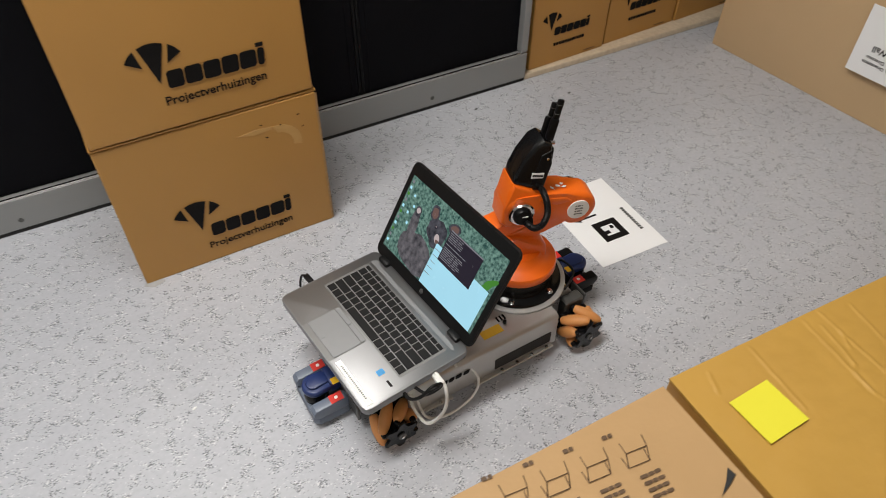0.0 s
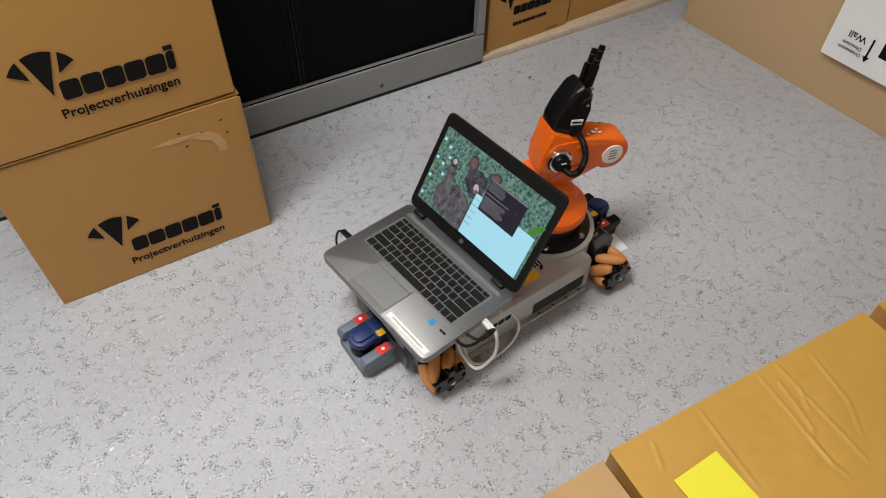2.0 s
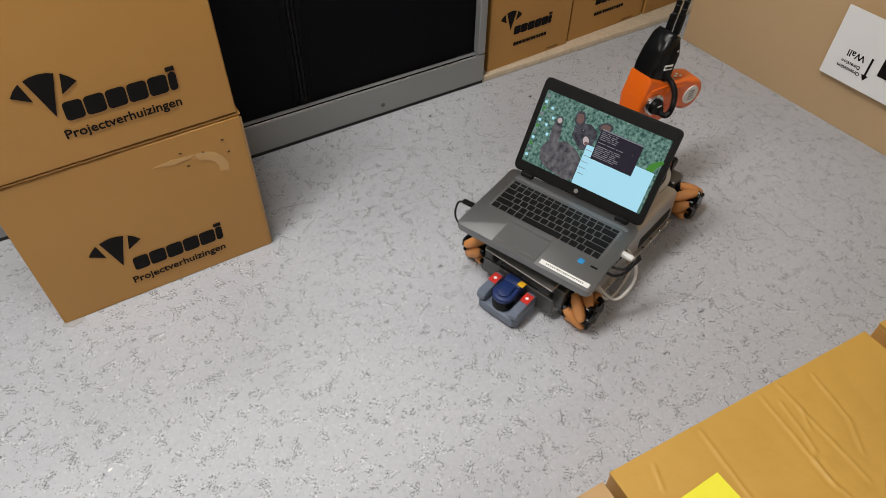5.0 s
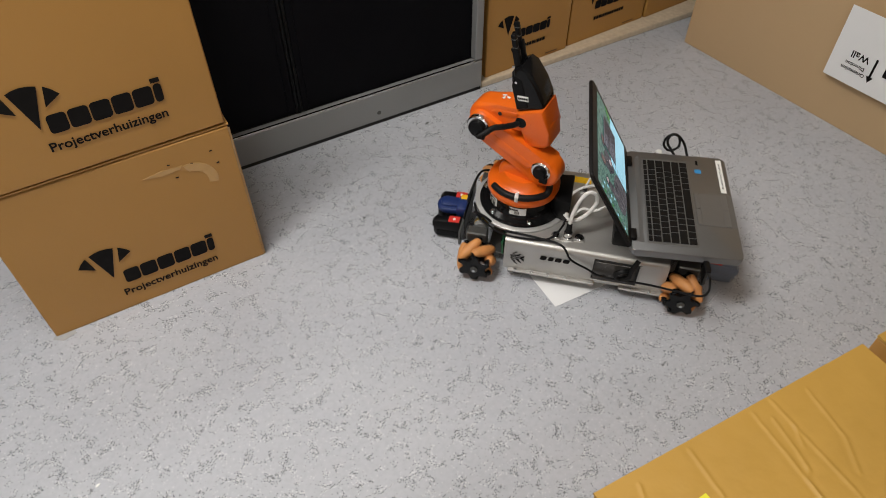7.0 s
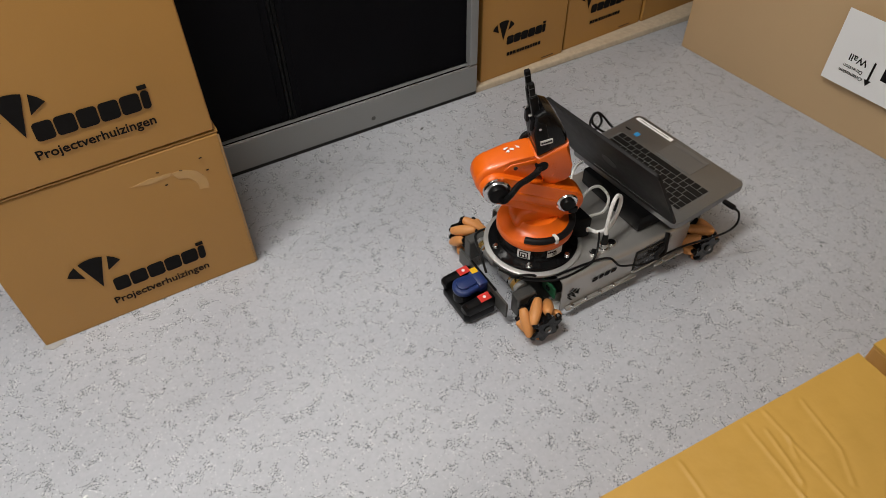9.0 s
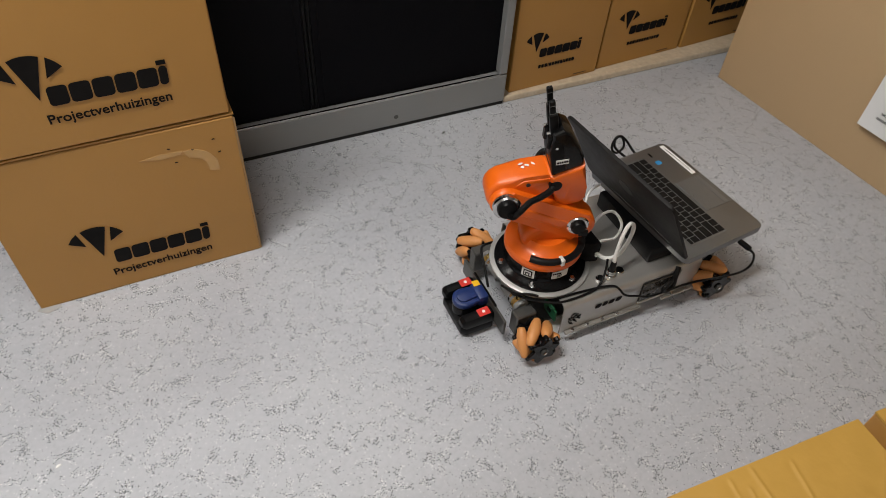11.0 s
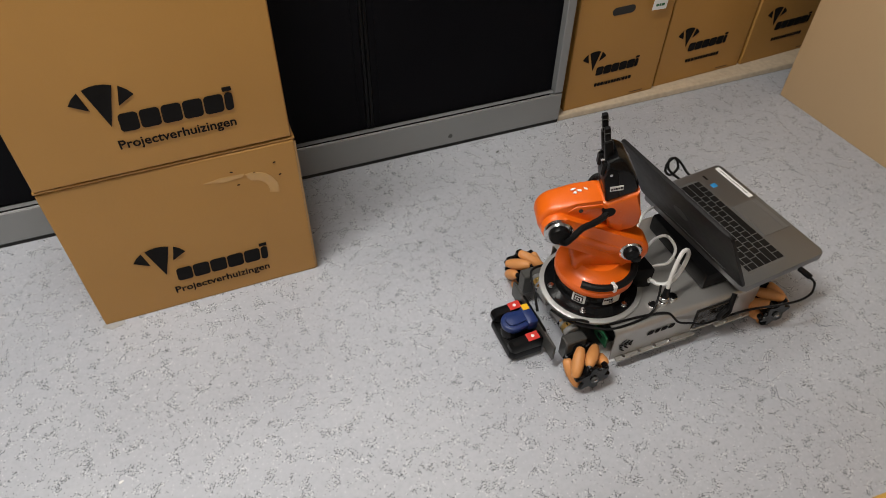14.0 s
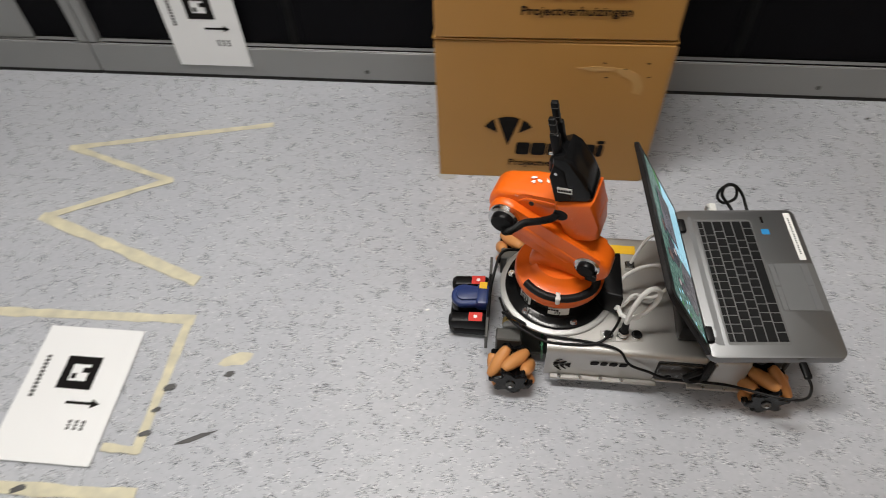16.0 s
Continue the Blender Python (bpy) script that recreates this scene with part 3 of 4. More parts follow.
room()
cabinet(-0.335, 0.859, "grey steel cabinet with closed black roller shutters")
cabinet(-1.529, -0.337, "grey steel cabinet, black roller shutters, white sheet taped on")
end = cabinet(-2.723, -1.531, "grey steel cabinet with black roller shutters ending the row")
part("inner_panel", boxed(0.42, 0.006, 0.9, at(0.22, 0.018, 0.56), 0.001), "steel_grey", end, "grey panel before the shutter")
cartons()
beige_board()
marker_sheet(at(0.648, -0.697, 0.0008, 0, 0, 88), "white marker sheet with black square lying on the floor")
marker_sheet(at(-1.186, -1.006, 0.0052, 0, 0, 90) @ at(0, 0, 0, 0, 0, 180), "white marker sheet on the floor inside the taped square")
marker_sheet(at(-1.168, -0.0065, 0.198, 91, 0, 0) @ at(0, 0, 0, 0, 0, -90), "white marker sheet taped upright to the cabinet front")
marker_sheet(at(1.6615, -0.762, 0.257, 0, -90, 4.9) @ at(0, 0, 0.0045, 0, 0, 90), "white marker sheet taped upside down on the beige board", words=True)
floor_marks()

# ---- robot ----
ROBOT = [
    (0, 0.0958, -0.8538, 2.42), (0.5, 0.2016, -0.8276, 2.83), (1, 0.2683, -0.8083, 3.94), (1.5, 0.3211, -0.7901, 4.94), (2, 0.3799, -0.7739, 5.05),
    (2.5, 0.4386, -0.7596, 4.06), (3, 0.5054, -0.7374, 3.17), (3.5, 0.5935, -0.7224, 3.88), (4, 0.6707, -0.7054, 4.7), (4.5, 0.7171, -0.7017, 6.8),
    (5, 0.7206, -0.703, 18.1), (5.5, 0.7197, -0.7046, 42.07), (6.25, 0.7153, -0.7059, 89.57), (7.0, 0.7109, -0.7083, 137.07), (7.5, 0.7136, -0.7106, 155.83),
    (8, 0.7181, -0.7114, 170.0), (8.5, 0.7209, -0.7151, 179.42), (9.2, 0.7216, -0.7156, 180.64), (11, 0.7208, -0.7144, 180.8), (12.5, 0.7181, -0.7114, 180.85),
    (13.5, 0.7176, -0.7083, 180.78), (14, 0.7084, -0.7062, 180.84), (14.5, 0.5927, -0.7159, 182.71), (15, 0.3717, -0.7369, 182.97), (15.5, 0.1486, -0.748, 182.24),
    (15.8, 0.0241, -0.7579, 180.21), (16, -0.0576, -0.7609, 179.5),
]
WHEEL_R, AXLE_X, AXLE_Y = 0.0475, 0.239, 0.148


def robot_at(t):
    """Place and heading at t, smoothly between the rows."""
    ts = [r[0] for r in ROBOT]
    i = max(0, min(len(ts) - 2, sum(1 for k in ts if k <= t) - 1))
    t0, t1 = ts[i], ts[i + 1]
    u, h = (t - t0) / (t1 - t0), t1 - t0
    out = []
    for k in (1, 2, 3):
        def slope(j):
            if j == 0 or j == len(ts) - 1:
                a, b = (0, 1) if j == 0 else (j - 1, j)
                return (ROBOT[b][k] - ROBOT[a][k]) / (ts[b] - ts[a])
            l = (ROBOT[j][k] - ROBOT[j - 1][k]) / (ts[j] - ts[j - 1])
            r = (ROBOT[j + 1][k] - ROBOT[j][k]) / (ts[j + 1] - ts[j])
            return 0 if l * r <= 0 else 2 * l * r / (l + r)
        p, q, m, n = ROBOT[i][k], ROBOT[i + 1][k], slope(i) * h, slope(i + 1) * h
        out.append((2 * u ** 3 - 3 * u * u + 1) * p + (u ** 3 - 2 * u * u + u) * m + (3 * u * u - 2 * u ** 3) * q + (u ** 3 - u * u) * n)
    return out


robot = thing("mobile_robot", "silver wheeled robot base with a folded orange arm", "robot")
wheels = []


def roller_mesh():
    bm = lathe(bmesh.new(), [(0.004, -0.034), (0.0085, -0.031), (0.0120, -0.018), (0.0138, 0), (0.0120, 0.018), (0.0085, 0.031), (0.004, 0.034)], None, 14)
    me = bpy.data.meshes.new("roller")
    bmesh.ops.recalc_face_normals(bm, faces=bm.faces)
    for f in bm.faces:
        f.smooth = True
    bm.to_mesh(me)
    bm.free()
    me.materials.append(M["roller"])
    return me


ROLLER = roller_mesh()


def mecanum_wheel(x, y, hand):
    """A hub with two lobed plates that hold six slanted rollers."""
    side = 1 if y > 0 else -1
    bm = bmesh.new()
    disc(bm, 0.021, 0.056, at(0, -0.028, 0, -90), 20, 0.003)
    for s in (-1, 1):
        star = []
        for k in range(60):
            a = 2 * math.pi * k / 60
            star.append(((0.0315 + 0.0085 * math.cos(6 * a)) * math.cos(a + s * hand * 0.42), (0.0315 + 0.0085 * math.cos(6 * a)) * math.sin(a + s * hand * 0.42)))
        prism(bm, star, 0.007, at(0, s * 0.0315 + 0.0035, 0, 90), 0.0015, 1)
        for k in range(6):
            a = math.pi * k / 3 - s * hand * 0.42
            box(bm, 0.012, 0.014, 0.010, at(0, 0, 0, 0, math.degrees(-a), 0) @ at(0.037, s * 0.026, 0, 0, 0, 0), 0.003)
    wheel = part("wheel", bm, "gloss_black", robot, "black wheel hub with lobed plates")
    wheel.matrix_basis = at(x, y, WHEEL_R)
    for k in range(6):
        a = math.pi * k / 3
        c = Vector((math.cos(a), 0, math.sin(a))) * (WHEEL_R - 0.0138)
        tangent = Vector((-math.sin(a), 0, math.cos(a)))
        axis = (tangent * hand + Vector((0, 1, 0))).normalized()
        r = new("roller", ROLLER)
        r.parent = wheel
        r.matrix_basis = Matrix.Translation(c) @ axis.to_track_quat("Z", "Y").to_matrix().to_4x4()
    part("hub_cap", disc(bmesh.new(), 0.0085, 0.004, at(0, side * 0.035, 0, -90 * side), 16), "dark_metal", wheel)
    part("axle_bolt", disc(bmesh.new(), 0.004, 0.003, at(0, side * 0.039, 0, -90 * side), 6), "chrome", wheel)
    wheels.append((wheel, x, y, hand))


def chassis():
    # folded sheet shell
    prof = ([(-0.144, 0.030), (-0.142, 0.106)] + arc(-0.130, 0.109, 0.012, 180, 90, 5) + arc(0.130, 0.109, 0.012, 90, 0, 5) + [(0.142, 0.106), (0.144, 0.030)])
    inner = [(y * 0.98, z - 0.003 if z > 0.1 else z) for y, z in reversed(prof)]
    bm = prism(bmesh.new(), prof + inner, 0.375, at(0.175, 0, 0, 90, 0, -90) @ Matrix.Diagonal((-1, 1, 1, 1)))
    part("shell", bm, "alu", robot, "silver folded sheet metal body")
    part("floor_pan", boxed(0.44, 0.20, 0.006, at(0.0, 0, 0.027), 0.001), "dark_metal", robot)
    part("core", boxed(0.33, 0.25, 0.08, at(-0.022, 0, 0.072), 0.004), "dark_gap", robot, "dark inner frame")
    for s in (-1, 1):
        part("skirt", boxed(0.205, 0.010, 0.006, at(0.06, s * 0.149, 0.031), 0.001), "alu", robot)
        part("skirt", boxed(0.10, 0.010, 0.006, at(-0.15, s * 0.149, 0.031), 0.001), "alu", robot)
        for x in (0.145, 0.105, 0.065, 0.025, -0.13, -0.17):
            part("bolt", disc(bmesh.new(), 0.004, 0.005, at(x, s * 0.151, 0.034), 8), "chrome", robot)
    part("side_opening", prism(bmesh.new(), rounded(0.15, 0.034, 0.003, 3), 0.002, at(0.085, -0.1420, 0.056, 90)), "dark_gap", robot, "dark slot in the side panel")
    part("side_opening", prism(bmesh.new(), rounded(0.105, 0.066, 0.003, 3), 0.002, at(-0.086, 0.1440, 0.074, 90)), "dark_gap", robot, "dark opening in the side panel")
    bay = part("smoked_cover", boxed(0.094, 0.003, 0.058, at(-0.083, 0.1455, 0.074), 0.001), "smoke", robot, "dark translucent cover over the cable bay")
    part("rim", boxed(0.004, 0.005, 0.070, at(-0.138, 0.1445, 0.076), 0.001), "alu", bay)
    part("rim", boxed(0.108, 0.005, 0.004, at(-0.086, 0.1460, 0.042), 0.001), "alu", bay)
    for x, z in ((-0.060, 0.058), (-0.108, 0.066)):
        part("grommet", disc(bmesh.new(), 0.006, 0.004, at(x, 0.1490, z, 90), 12), "rubber", bay)
    part("cable_knot", tube(bmesh.new(), [(-0.115, 0.146, 0.090), (-0.100, 0.158, 0.098), (-0.085, 0.160, 0.085), (-0.095, 0.158, 0.070), (-0.115, 0.156, 0.078), (-0.120, 0.150, 0.100), (-0.130, 0.140, 0.120)], 0.006, 8, 6), "rubber", robot, "bundle of black leads")
    for s, x in ((1, 0.073), (-1, -0.09)):
        part("name_bars", slab_text(bmesh.new(), (1.15, 0.95, 1.15, 1.15), 0.013, at(x, -0.1432, 0.084, 90) if s < 0 else at(x - 0.018, 0.1434, 0.083, 90, 0, 180), gap=0.3, slant=0.2), "ink", robot, "dark bars of a printed name")
    rng = random.Random(5)
    bm = bmesh.new()
    for k in range(18):
        a, r = radians(150 + 14 * (k % 6) + rng.uniform(-4, 4)), 0.010 + 0.011 * (k // 6)
        box(bm, rng.uniform(0.009, 0.013), 0.0008, 0.0028, at(0.122 - r * math.cos(a), 0.1440, 0.070 + 0.9 * r * math.sin(a), 0, math.degrees(-a) + rng.uniform(-12, 12), 0), 0.0003)
    part("paw_emblem", bm, "ink", robot, "dark emblem of short strokes")
    # end frames and motors
    for e in (1, -1):
        part("end_plate", boxed(0.006, 0.20, 0.045, at(e * 0.292, 0, 0.055), 0.001), "dark_metal", robot)
        for s in (-1, 1):
            part("bracket", boxed(0.050, 0.028, 0.060, at(e * 0.248, s * 0.100, 0.066), 0.003), "dark_metal", robot)
            motor = part("motor", disc(bmesh.new(), 0.0165, 0.075, at(e * 0.244, s * 0.010, 0.088, -90 * s), 20), "steel_grey", robot, "dull cylindrical drive motor")
            part("gear_ring", disc(bmesh.new(), 0.0178, 0.012, at(e * 0.244, s * 0.062, 0.088, -90 * s), 20), "brass", motor, "brass ring of the gear")
            part("gear_ring", disc(bmesh.new(), 0.0182, 0.006, at(e * 0.244, s * 0.050, 0.088, -90 * s), 20), "chrome", motor, "bright ring of the gear")
            part("encoder_board", boxed(0.020, 0.004, 0.026, at(e * 0.244, s * 0.042, 0.098)), "green", motor, "green circuit board")
            part("circuit_board", boxed(0.004, 0.045, 0.034, at(e * 0.182, s * 0.105, 0.074, 0, 4 * e, 0)), "green", robot, "green circuit board")
            part("board_chip", boxed(0.004, 0.012, 0.010, at(e * 0.1855, s * 0.105, 0.076, 0, 4 * e, 0), 0.0008), "black", robot)
            part("axle_block", boxed(0.028, 0.020, 0.028, at(e * 0.242, s * 0.1135, 0.052), 0.004), "black", robot)
    part("top_plate", boxed(0.10, 0.19, 0.004, at(-0.250, 0, 0.114), 0.001), "alu", robot)
    # rear equipment box under the laptop, and sockets
    part("equipment_box", boxed(0.21, 0.21, 0.0465, at(-0.170, 0.0, 0.1442), 0.006, 2), "black", robot, "flat black box below the laptop")
    for x, y in ((0.062, 0.104), (0.008, 0.100), (0.035, 0.103)):
        bm = disc(bmesh.new(), 0.0105, 0.007, at(x, y, 0.1205), 18)
        part("socket", bm, "chrome", robot, "round metal socket")
        part("socket_core", disc(bmesh.new(), 0.007, 0.003, at(x, y, 0.1277), 14), "black", robot)
        part("socket_flange", boxed(0.026, 0.024, 0.0016, at(x, y, 0.1216), 0.0006), "alu", robot)
    plug = part("socket_plug", lathe(bmesh.new(), [(0.0085, 0), (0.0085, 0.014), (0.007, 0.016), (0.0065, 0.036), (0.005, 0.040)], at(0.035, 0.103, 0.1285), 16), "rubber", robot)
    part("collar", disc(bmesh.new(), 0.0098, 0.012, at(0.035, 0.103, 0.129), 16), "chrome", plug, "bright screw collar")
    part("network_socket", boxed(0.020, 0.018, 0.014, at(0.012, -0.060, 0.1275), 0.002), "chrome", robot, "bright network socket")
    part("socket_mouth", boxed(0.0135, 0.010, 0.0012, at(0.012, -0.060, 0.1348)), "dark_gap", robot)
    part("yellow_sticker", boxed(0.05, 0.022, 0.001, at(0.022, -0.106, 0.1218), 0.0003), "yellow", robot)
    bm = bmesh.new()
    for k in range(3):
        box(bm, 0.004, 0.014, 0.0008, at(0.052 + 0.008 * k, -0.085, 0.1216))
    part("dark_marks", bm, "ink", robot)
    part("knob", disc(bmesh.new(), 0.004, 0.008, at(0.06, -0.100, 0.1215), 10), "black", robot)


def laser_scanner(e, shell):
    """A small laser scanner in a bracket: blue cap over a dark drum, two raised arms with red labels."""
    m = at(e * 0.331, 0.0, -0.016, 0, 0, 0 if e > 0 else 180)
    body = prism(bmesh.new(), [(-0.036, -0.056), (0.030, -0.056), (0.040, -0.046), (0.040, 0.046), (0.030, 0.056), (-0.036, 0.056)], 0.026, m @ at(0, 0, 0.022), 0.005, 2)
    sc = part("laser_scanner", body, shell, robot, "laser scanner in a fork-shaped housing")
    for s in (-1, 1):
        o = [(-0.038, 0.0), (0.030, 0.0), (0.041, 0.010), (0.041, 0.022), (0.034, 0.030), (-0.030, 0.034), (-0.038, 0.028)]
        part("fork", prism(bmesh.new(), o, 0.024, m @ at(0, s * 0.046 + 0.012, 0.047, 90), 0.005, 2), shell, sc)
        tag = part("red_label", boxed(0.028, 0.021, 0.001, m @ at(-0.014, s * 0.046, 0.0802, 0, 3.4, 0), 0.0003), "red", sc)
        part("label_mark", disc(bmesh.new(), 0.004, 0.0006, m @ at(-0.014, s * 0.046, 0.0806, 0, 3.4, 0), 12), "white", tag)
    part("yellow_label", boxed(0.016, 0.016, 0.001, m @ at(-0.026, -0.020 * e, 0.0992), 0.0003), "yellow", sc)
    part("window", lathe(bmesh.new(), [(0.022, 0), (0.0255, 0.004), (0.0255, 0.026), (0.023, 0.030)], m @ at(0.012, 0, 0.046), 28), "gloss_black", sc, "dark scanner window")
    cap = part("cap", prism(bmesh.new(), stadium((0.012, 0), (-0.020, 0), 0.027, 0.022), 0.016, m @ at(0, 0, 0.076), 0.005, 3), "blue", sc, "blue scanner head")
    part("cap_ridge", prism(bmesh.new(), stadium((0.014, 0), (-0.014, 0), 0.016, 0.013), 0.007, m @ at(0, 0, 0.0905), 0.003, 2), "blue", cap)
    part("neck", boxed(0.026, 0.050, 0.030, m @ at(-0.026, 0, 0.084), 0.006, 2), "blue", sc)
    part("back_plate", boxed(0.006, 0.108, 0.058, m @ at(-0.040, 0, 0.068), 0.002), "black", sc)


ARM = at(0.158, 0, 0, 0, 0, -18) @ at(-0.158, 0, 0)  # the folded arm is turned to the right on its turntable
SIDE = Matrix(((1, 0, 0, 0), (0, 0, -1, 0), (0, 1, 0, 0), (0, 0, 0, 1)))


def link(name, outline, half, bevel=0.010, mat="orange", label="", m=None):
    """An arm casting: an outline in the upright plane, drawn out sideways."""
    return part(name, prism(bmesh.new(), outline, 2 * half, (m or ARM) @ Matrix.Translation((0, half, 0)) @ SIDE, bevel, 3), mat, robot, label)


def arm():
    c = at(0.158, 0, -0.016)
    part("base_ring", lathe(bmesh.new(), [(0.10, 0.134), (0.112, 0.135), (0.1135, 0.138), (0.1135, 0.142), (0.110, 0.144), (0.09, 0.144)], c, 64), "ring", robot, "dull grey mounting ring")
    flange = part("base_flange", lathe(bmesh.new(), [(0.102, 0.143), (0.103, 0.146), (0.102, 0.149), (0.092, 0.151), (0.086, 0.155), (0.074, 0.157)], c, 64), "gloss_black", robot, "glossy black flange")
    part("base_drum", lathe(bmesh.new(), [(0.083, 0.154), (0.081, 0.160), (0.080, 0.166), (0.080, 0.186), (0.076, 0.189)], c, 64), "gloss_black", robot, "glossy black drum")
    for k in range(6):
        a = 2 * math.pi * (k + 0.82) / 6
        part("bolt", disc(bmesh.new(), 0.0058, 0.007, c @ at(0.092 * math.cos(a), 0.092 * math.sin(a), 0.150), 12), "chrome", flange)
        part("washer", disc(bmesh.new(), 0.0078, 0.0016, c @ at(0.092 * math.cos(a), 0.092 * math.sin(a), 0.1505), 14), "chrome", flange)
    bm = bmesh.new()
    prism(bm, arc(0, 0, 0.0815, 76, 104, 8) + arc(0, 0, 0.0800, 104, 76, 8), 0.021, c @ at(0, 0, 0.1625))
    plate = part("rating_plate", bm, "white", robot, "silver-white rating plate")
    part("plate_print", slab_text(bmesh.new(), (1, 1, 1, 1.3), 0.0042, c @ at(0.010, 0.0817, 0.179, 90, 0, 173)), "ink", plate)
    for k in range(3):
        part("plate_print", slab_text(bmesh.new(), (3.0, 1.6, 2.2), 0.0014, c @ at(0.002, 0.0819, 0.1735 - 0.0032 * k, 90, 0, 179), gap=0.6), "scuff", plate)
    bm = prism(bmesh.new(), arc(0, 0, 0.0812, 28, 49, 6) + arc(0, 0, 0.0800, 49, 28, 6), 0.024, c @ at(0, 0, 0.160))
    label = part("square_label", bm, "white", robot, "white label with a dark square")
    q = c @ at(0.0812 * math.cos(radians(38.5)), 0.0812 * math.sin(radians(38.5)), 0.172, 90, 0, 128.5)
    bm = bmesh.new()
    for x, y, w, h in ((0, 0.008, 0.020, 0.0022), (0, -0.008, 0.020, 0.0022), (0.009, 0, 0.0022, 0.017), (-0.009, 0, 0.0022, 0.017), (-0.001, 0.001, 0.009, 0.0022), (0.0032, -0.002, 0.0022, 0.008), (-0.0045, -0.002, 0.0022, 0.008)):
        box(bm, w, h, 0.0008, q @ at(x, y, 0.0004))
    part("square_mark", bm, "ink", label)
    box_bm = prism(bmesh.new(), [(0.040, -0.050), (0.088, -0.044), (0.088, 0.030), (0.070, 0.050), (0.040, 0.056)], 0.062, at(0.0, 0, 0.1225), 0.005, 2)
    part("cable_box", box_bm, "black", robot, "black connector block behind the drum")
    part("turntable", lathe(bmesh.new(), [(0.078, 0.188), (0.0845, 0.190), (0.0865, 0.194), (0.0865, 0.206), (0.084, 0.2105), (0.076, 0.213), (0.072, 0.2145), (0.064, 0.217), (0.056, 0.224), (0.050, 0.236)], c, 64), "orange", robot, "orange turntable of the arm")
    link("shoulder", stadium((0.126, 0.236), (0.176, 0.214), 0.036, 0.040), 0.030, 0.012, label="orange shoulder casting")
    # upper arm: a tapered casting with a sunk flank
    upper = stadium((0.100, 0.256), (0.264, 0.330), 0.036, 0.033)
    link("upper_arm", upper, 0.026, 0.010, label="orange upper arm", m=ARM @ at(0, 0.010, 0))
    link("upper_arm_rib", [(0.122, 0.272), (0.236, 0.325), (0.246, 0.306), (0.142, 0.256)], 0.0285, 0.004, label="raised rib of the upper arm", m=ARM @ at(0, 0.010, 0))
    top = arc(0.262, 0.338, 0.041, 245, 430, 16) + [(0.232, 0.386), (0.190, 0.392), (0.140, 0.392)] + arc(0.130, 0.364, 0.027, 95, 255, 8) + [(0.170, 0.350), (0.205, 0.346), (0.228, 0.318)]
    link("forearm", top, 0.030, 0.010, label="orange forearm", m=ARM @ at(0, -0.010, 0))
    link("forearm_rib", [(0.246, 0.366), (0.214, 0.362), (0.176, 0.374), (0.176, 0.384), (0.232, 0.378)], 0.0318, 0.002, label="raised rib of the forearm", m=ARM @ at(0, -0.010, 0))
    part("casting_hole", disc(bmesh.new(), 0.0045, 0.003, ARM @ at(0.222, 0.0205, 0.369, -90), 12), "dark_gap", robot)
    for x, z, s, y, r in ((0.264, 0.330, 1, 0.026, 0.029), (0.105, 0.264, 1, 0.020, 0.024), (0.138, 0.356, -1, -0.030, 0.027)):
        cap = part("joint_cap", lathe(bmesh.new(), [(r - 0.001, 0), (r, 0.003), (r, 0.009), (r - 0.0012, 0.0095), (r - 0.0012, 0.0115), (r, 0.012), (r, 0.018), (r - 0.003, 0.021)], ARM @ at(x, y, z, -90 * s), 32), "chrome", robot, "bright steel joint cap")
        part("joint_cover", lathe(bmesh.new(), [(r - 0.008, 0.0), (r - 0.008, 0.006), (r - 0.010, 0.010), (0.006, 0.011)], ARM @ at(x, y + s * 0.019, z, -90 * s), 28), "black", cap, "black joint cover")
        part("cover_lug", boxed(0.020, 0.008, 0.016, ARM @ at(x - 0.012 * s, y + s * 0.026, z - 0.014), 0.003, 2), "black", cap)
        if s < 0:
            part("cover_badge", boxed(0.012, 0.0008, 0.003, ARM @ at(x + 0.003, y + s * 0.0303, z + 0.004)), "white", cap)
    elbow = part("joint_disc", disc(bmesh.new(), 0.0235, 0.003, ARM @ at(0.262, -0.0395, 0.340, 90), 32), "white", robot, "pale disc with print on the elbow")
    for k in range(4):
        part("disc_print", slab_text(bmesh.new(), (2.4, 1.2, 2.0) if k % 2 else (1.4, 2.6, 1.0), 0.0026, ARM @ at(0.262, -0.0428, 0.351 - 0.007 * k, 90), gap=0.5), "scuff", elbow)
    # wrist block and gripper stand on the end of the forearm
    w = ARM @ at(0.138, -0.006, 0.356, -4, 12, 0)
    link("wrist", [(-0.034, -0.034), (-0.020, -0.044), (0.014, -0.046), (0.028, -0.030), (0.036, 0.020), (0.036, 0.046), (-0.034, 0.062), (-0.036, 0.0)], 0.033, 0.008, label="orange wrist block", m=w)
    for s in (-1, 1):
        bm = bmesh.new()
        for k in range(4):
            box(bm, 0.010, 0.0010, 0.0024, w @ at(0.002 + (k % 2) * 0.004, s * 0.0333, -0.026 + 0.014 * k, 0, 65, 0), 0.0004)
        part("embossed_bars", bm, "orange", robot, "raised bars of a cast name")
    link("gripper_body", [(-0.031, 0.058), (0.031, 0.044), (0.034, 0.075), (0.033, 0.118), (0.026, 0.150), (0.006, 0.158), (-0.008, 0.148), (-0.024, 0.112), (-0.032, 0.078)], 0.030, 0.009, "gloss_black", "black gripper housing", w)
    link("gripper_cheek", [(0.004, 0.060), (0.033, 0.052), (0.035, 0.112), (0.024, 0.140), (0.008, 0.128)], 0.0318, 0.003, "black", "flat cheek of the gripper", w)
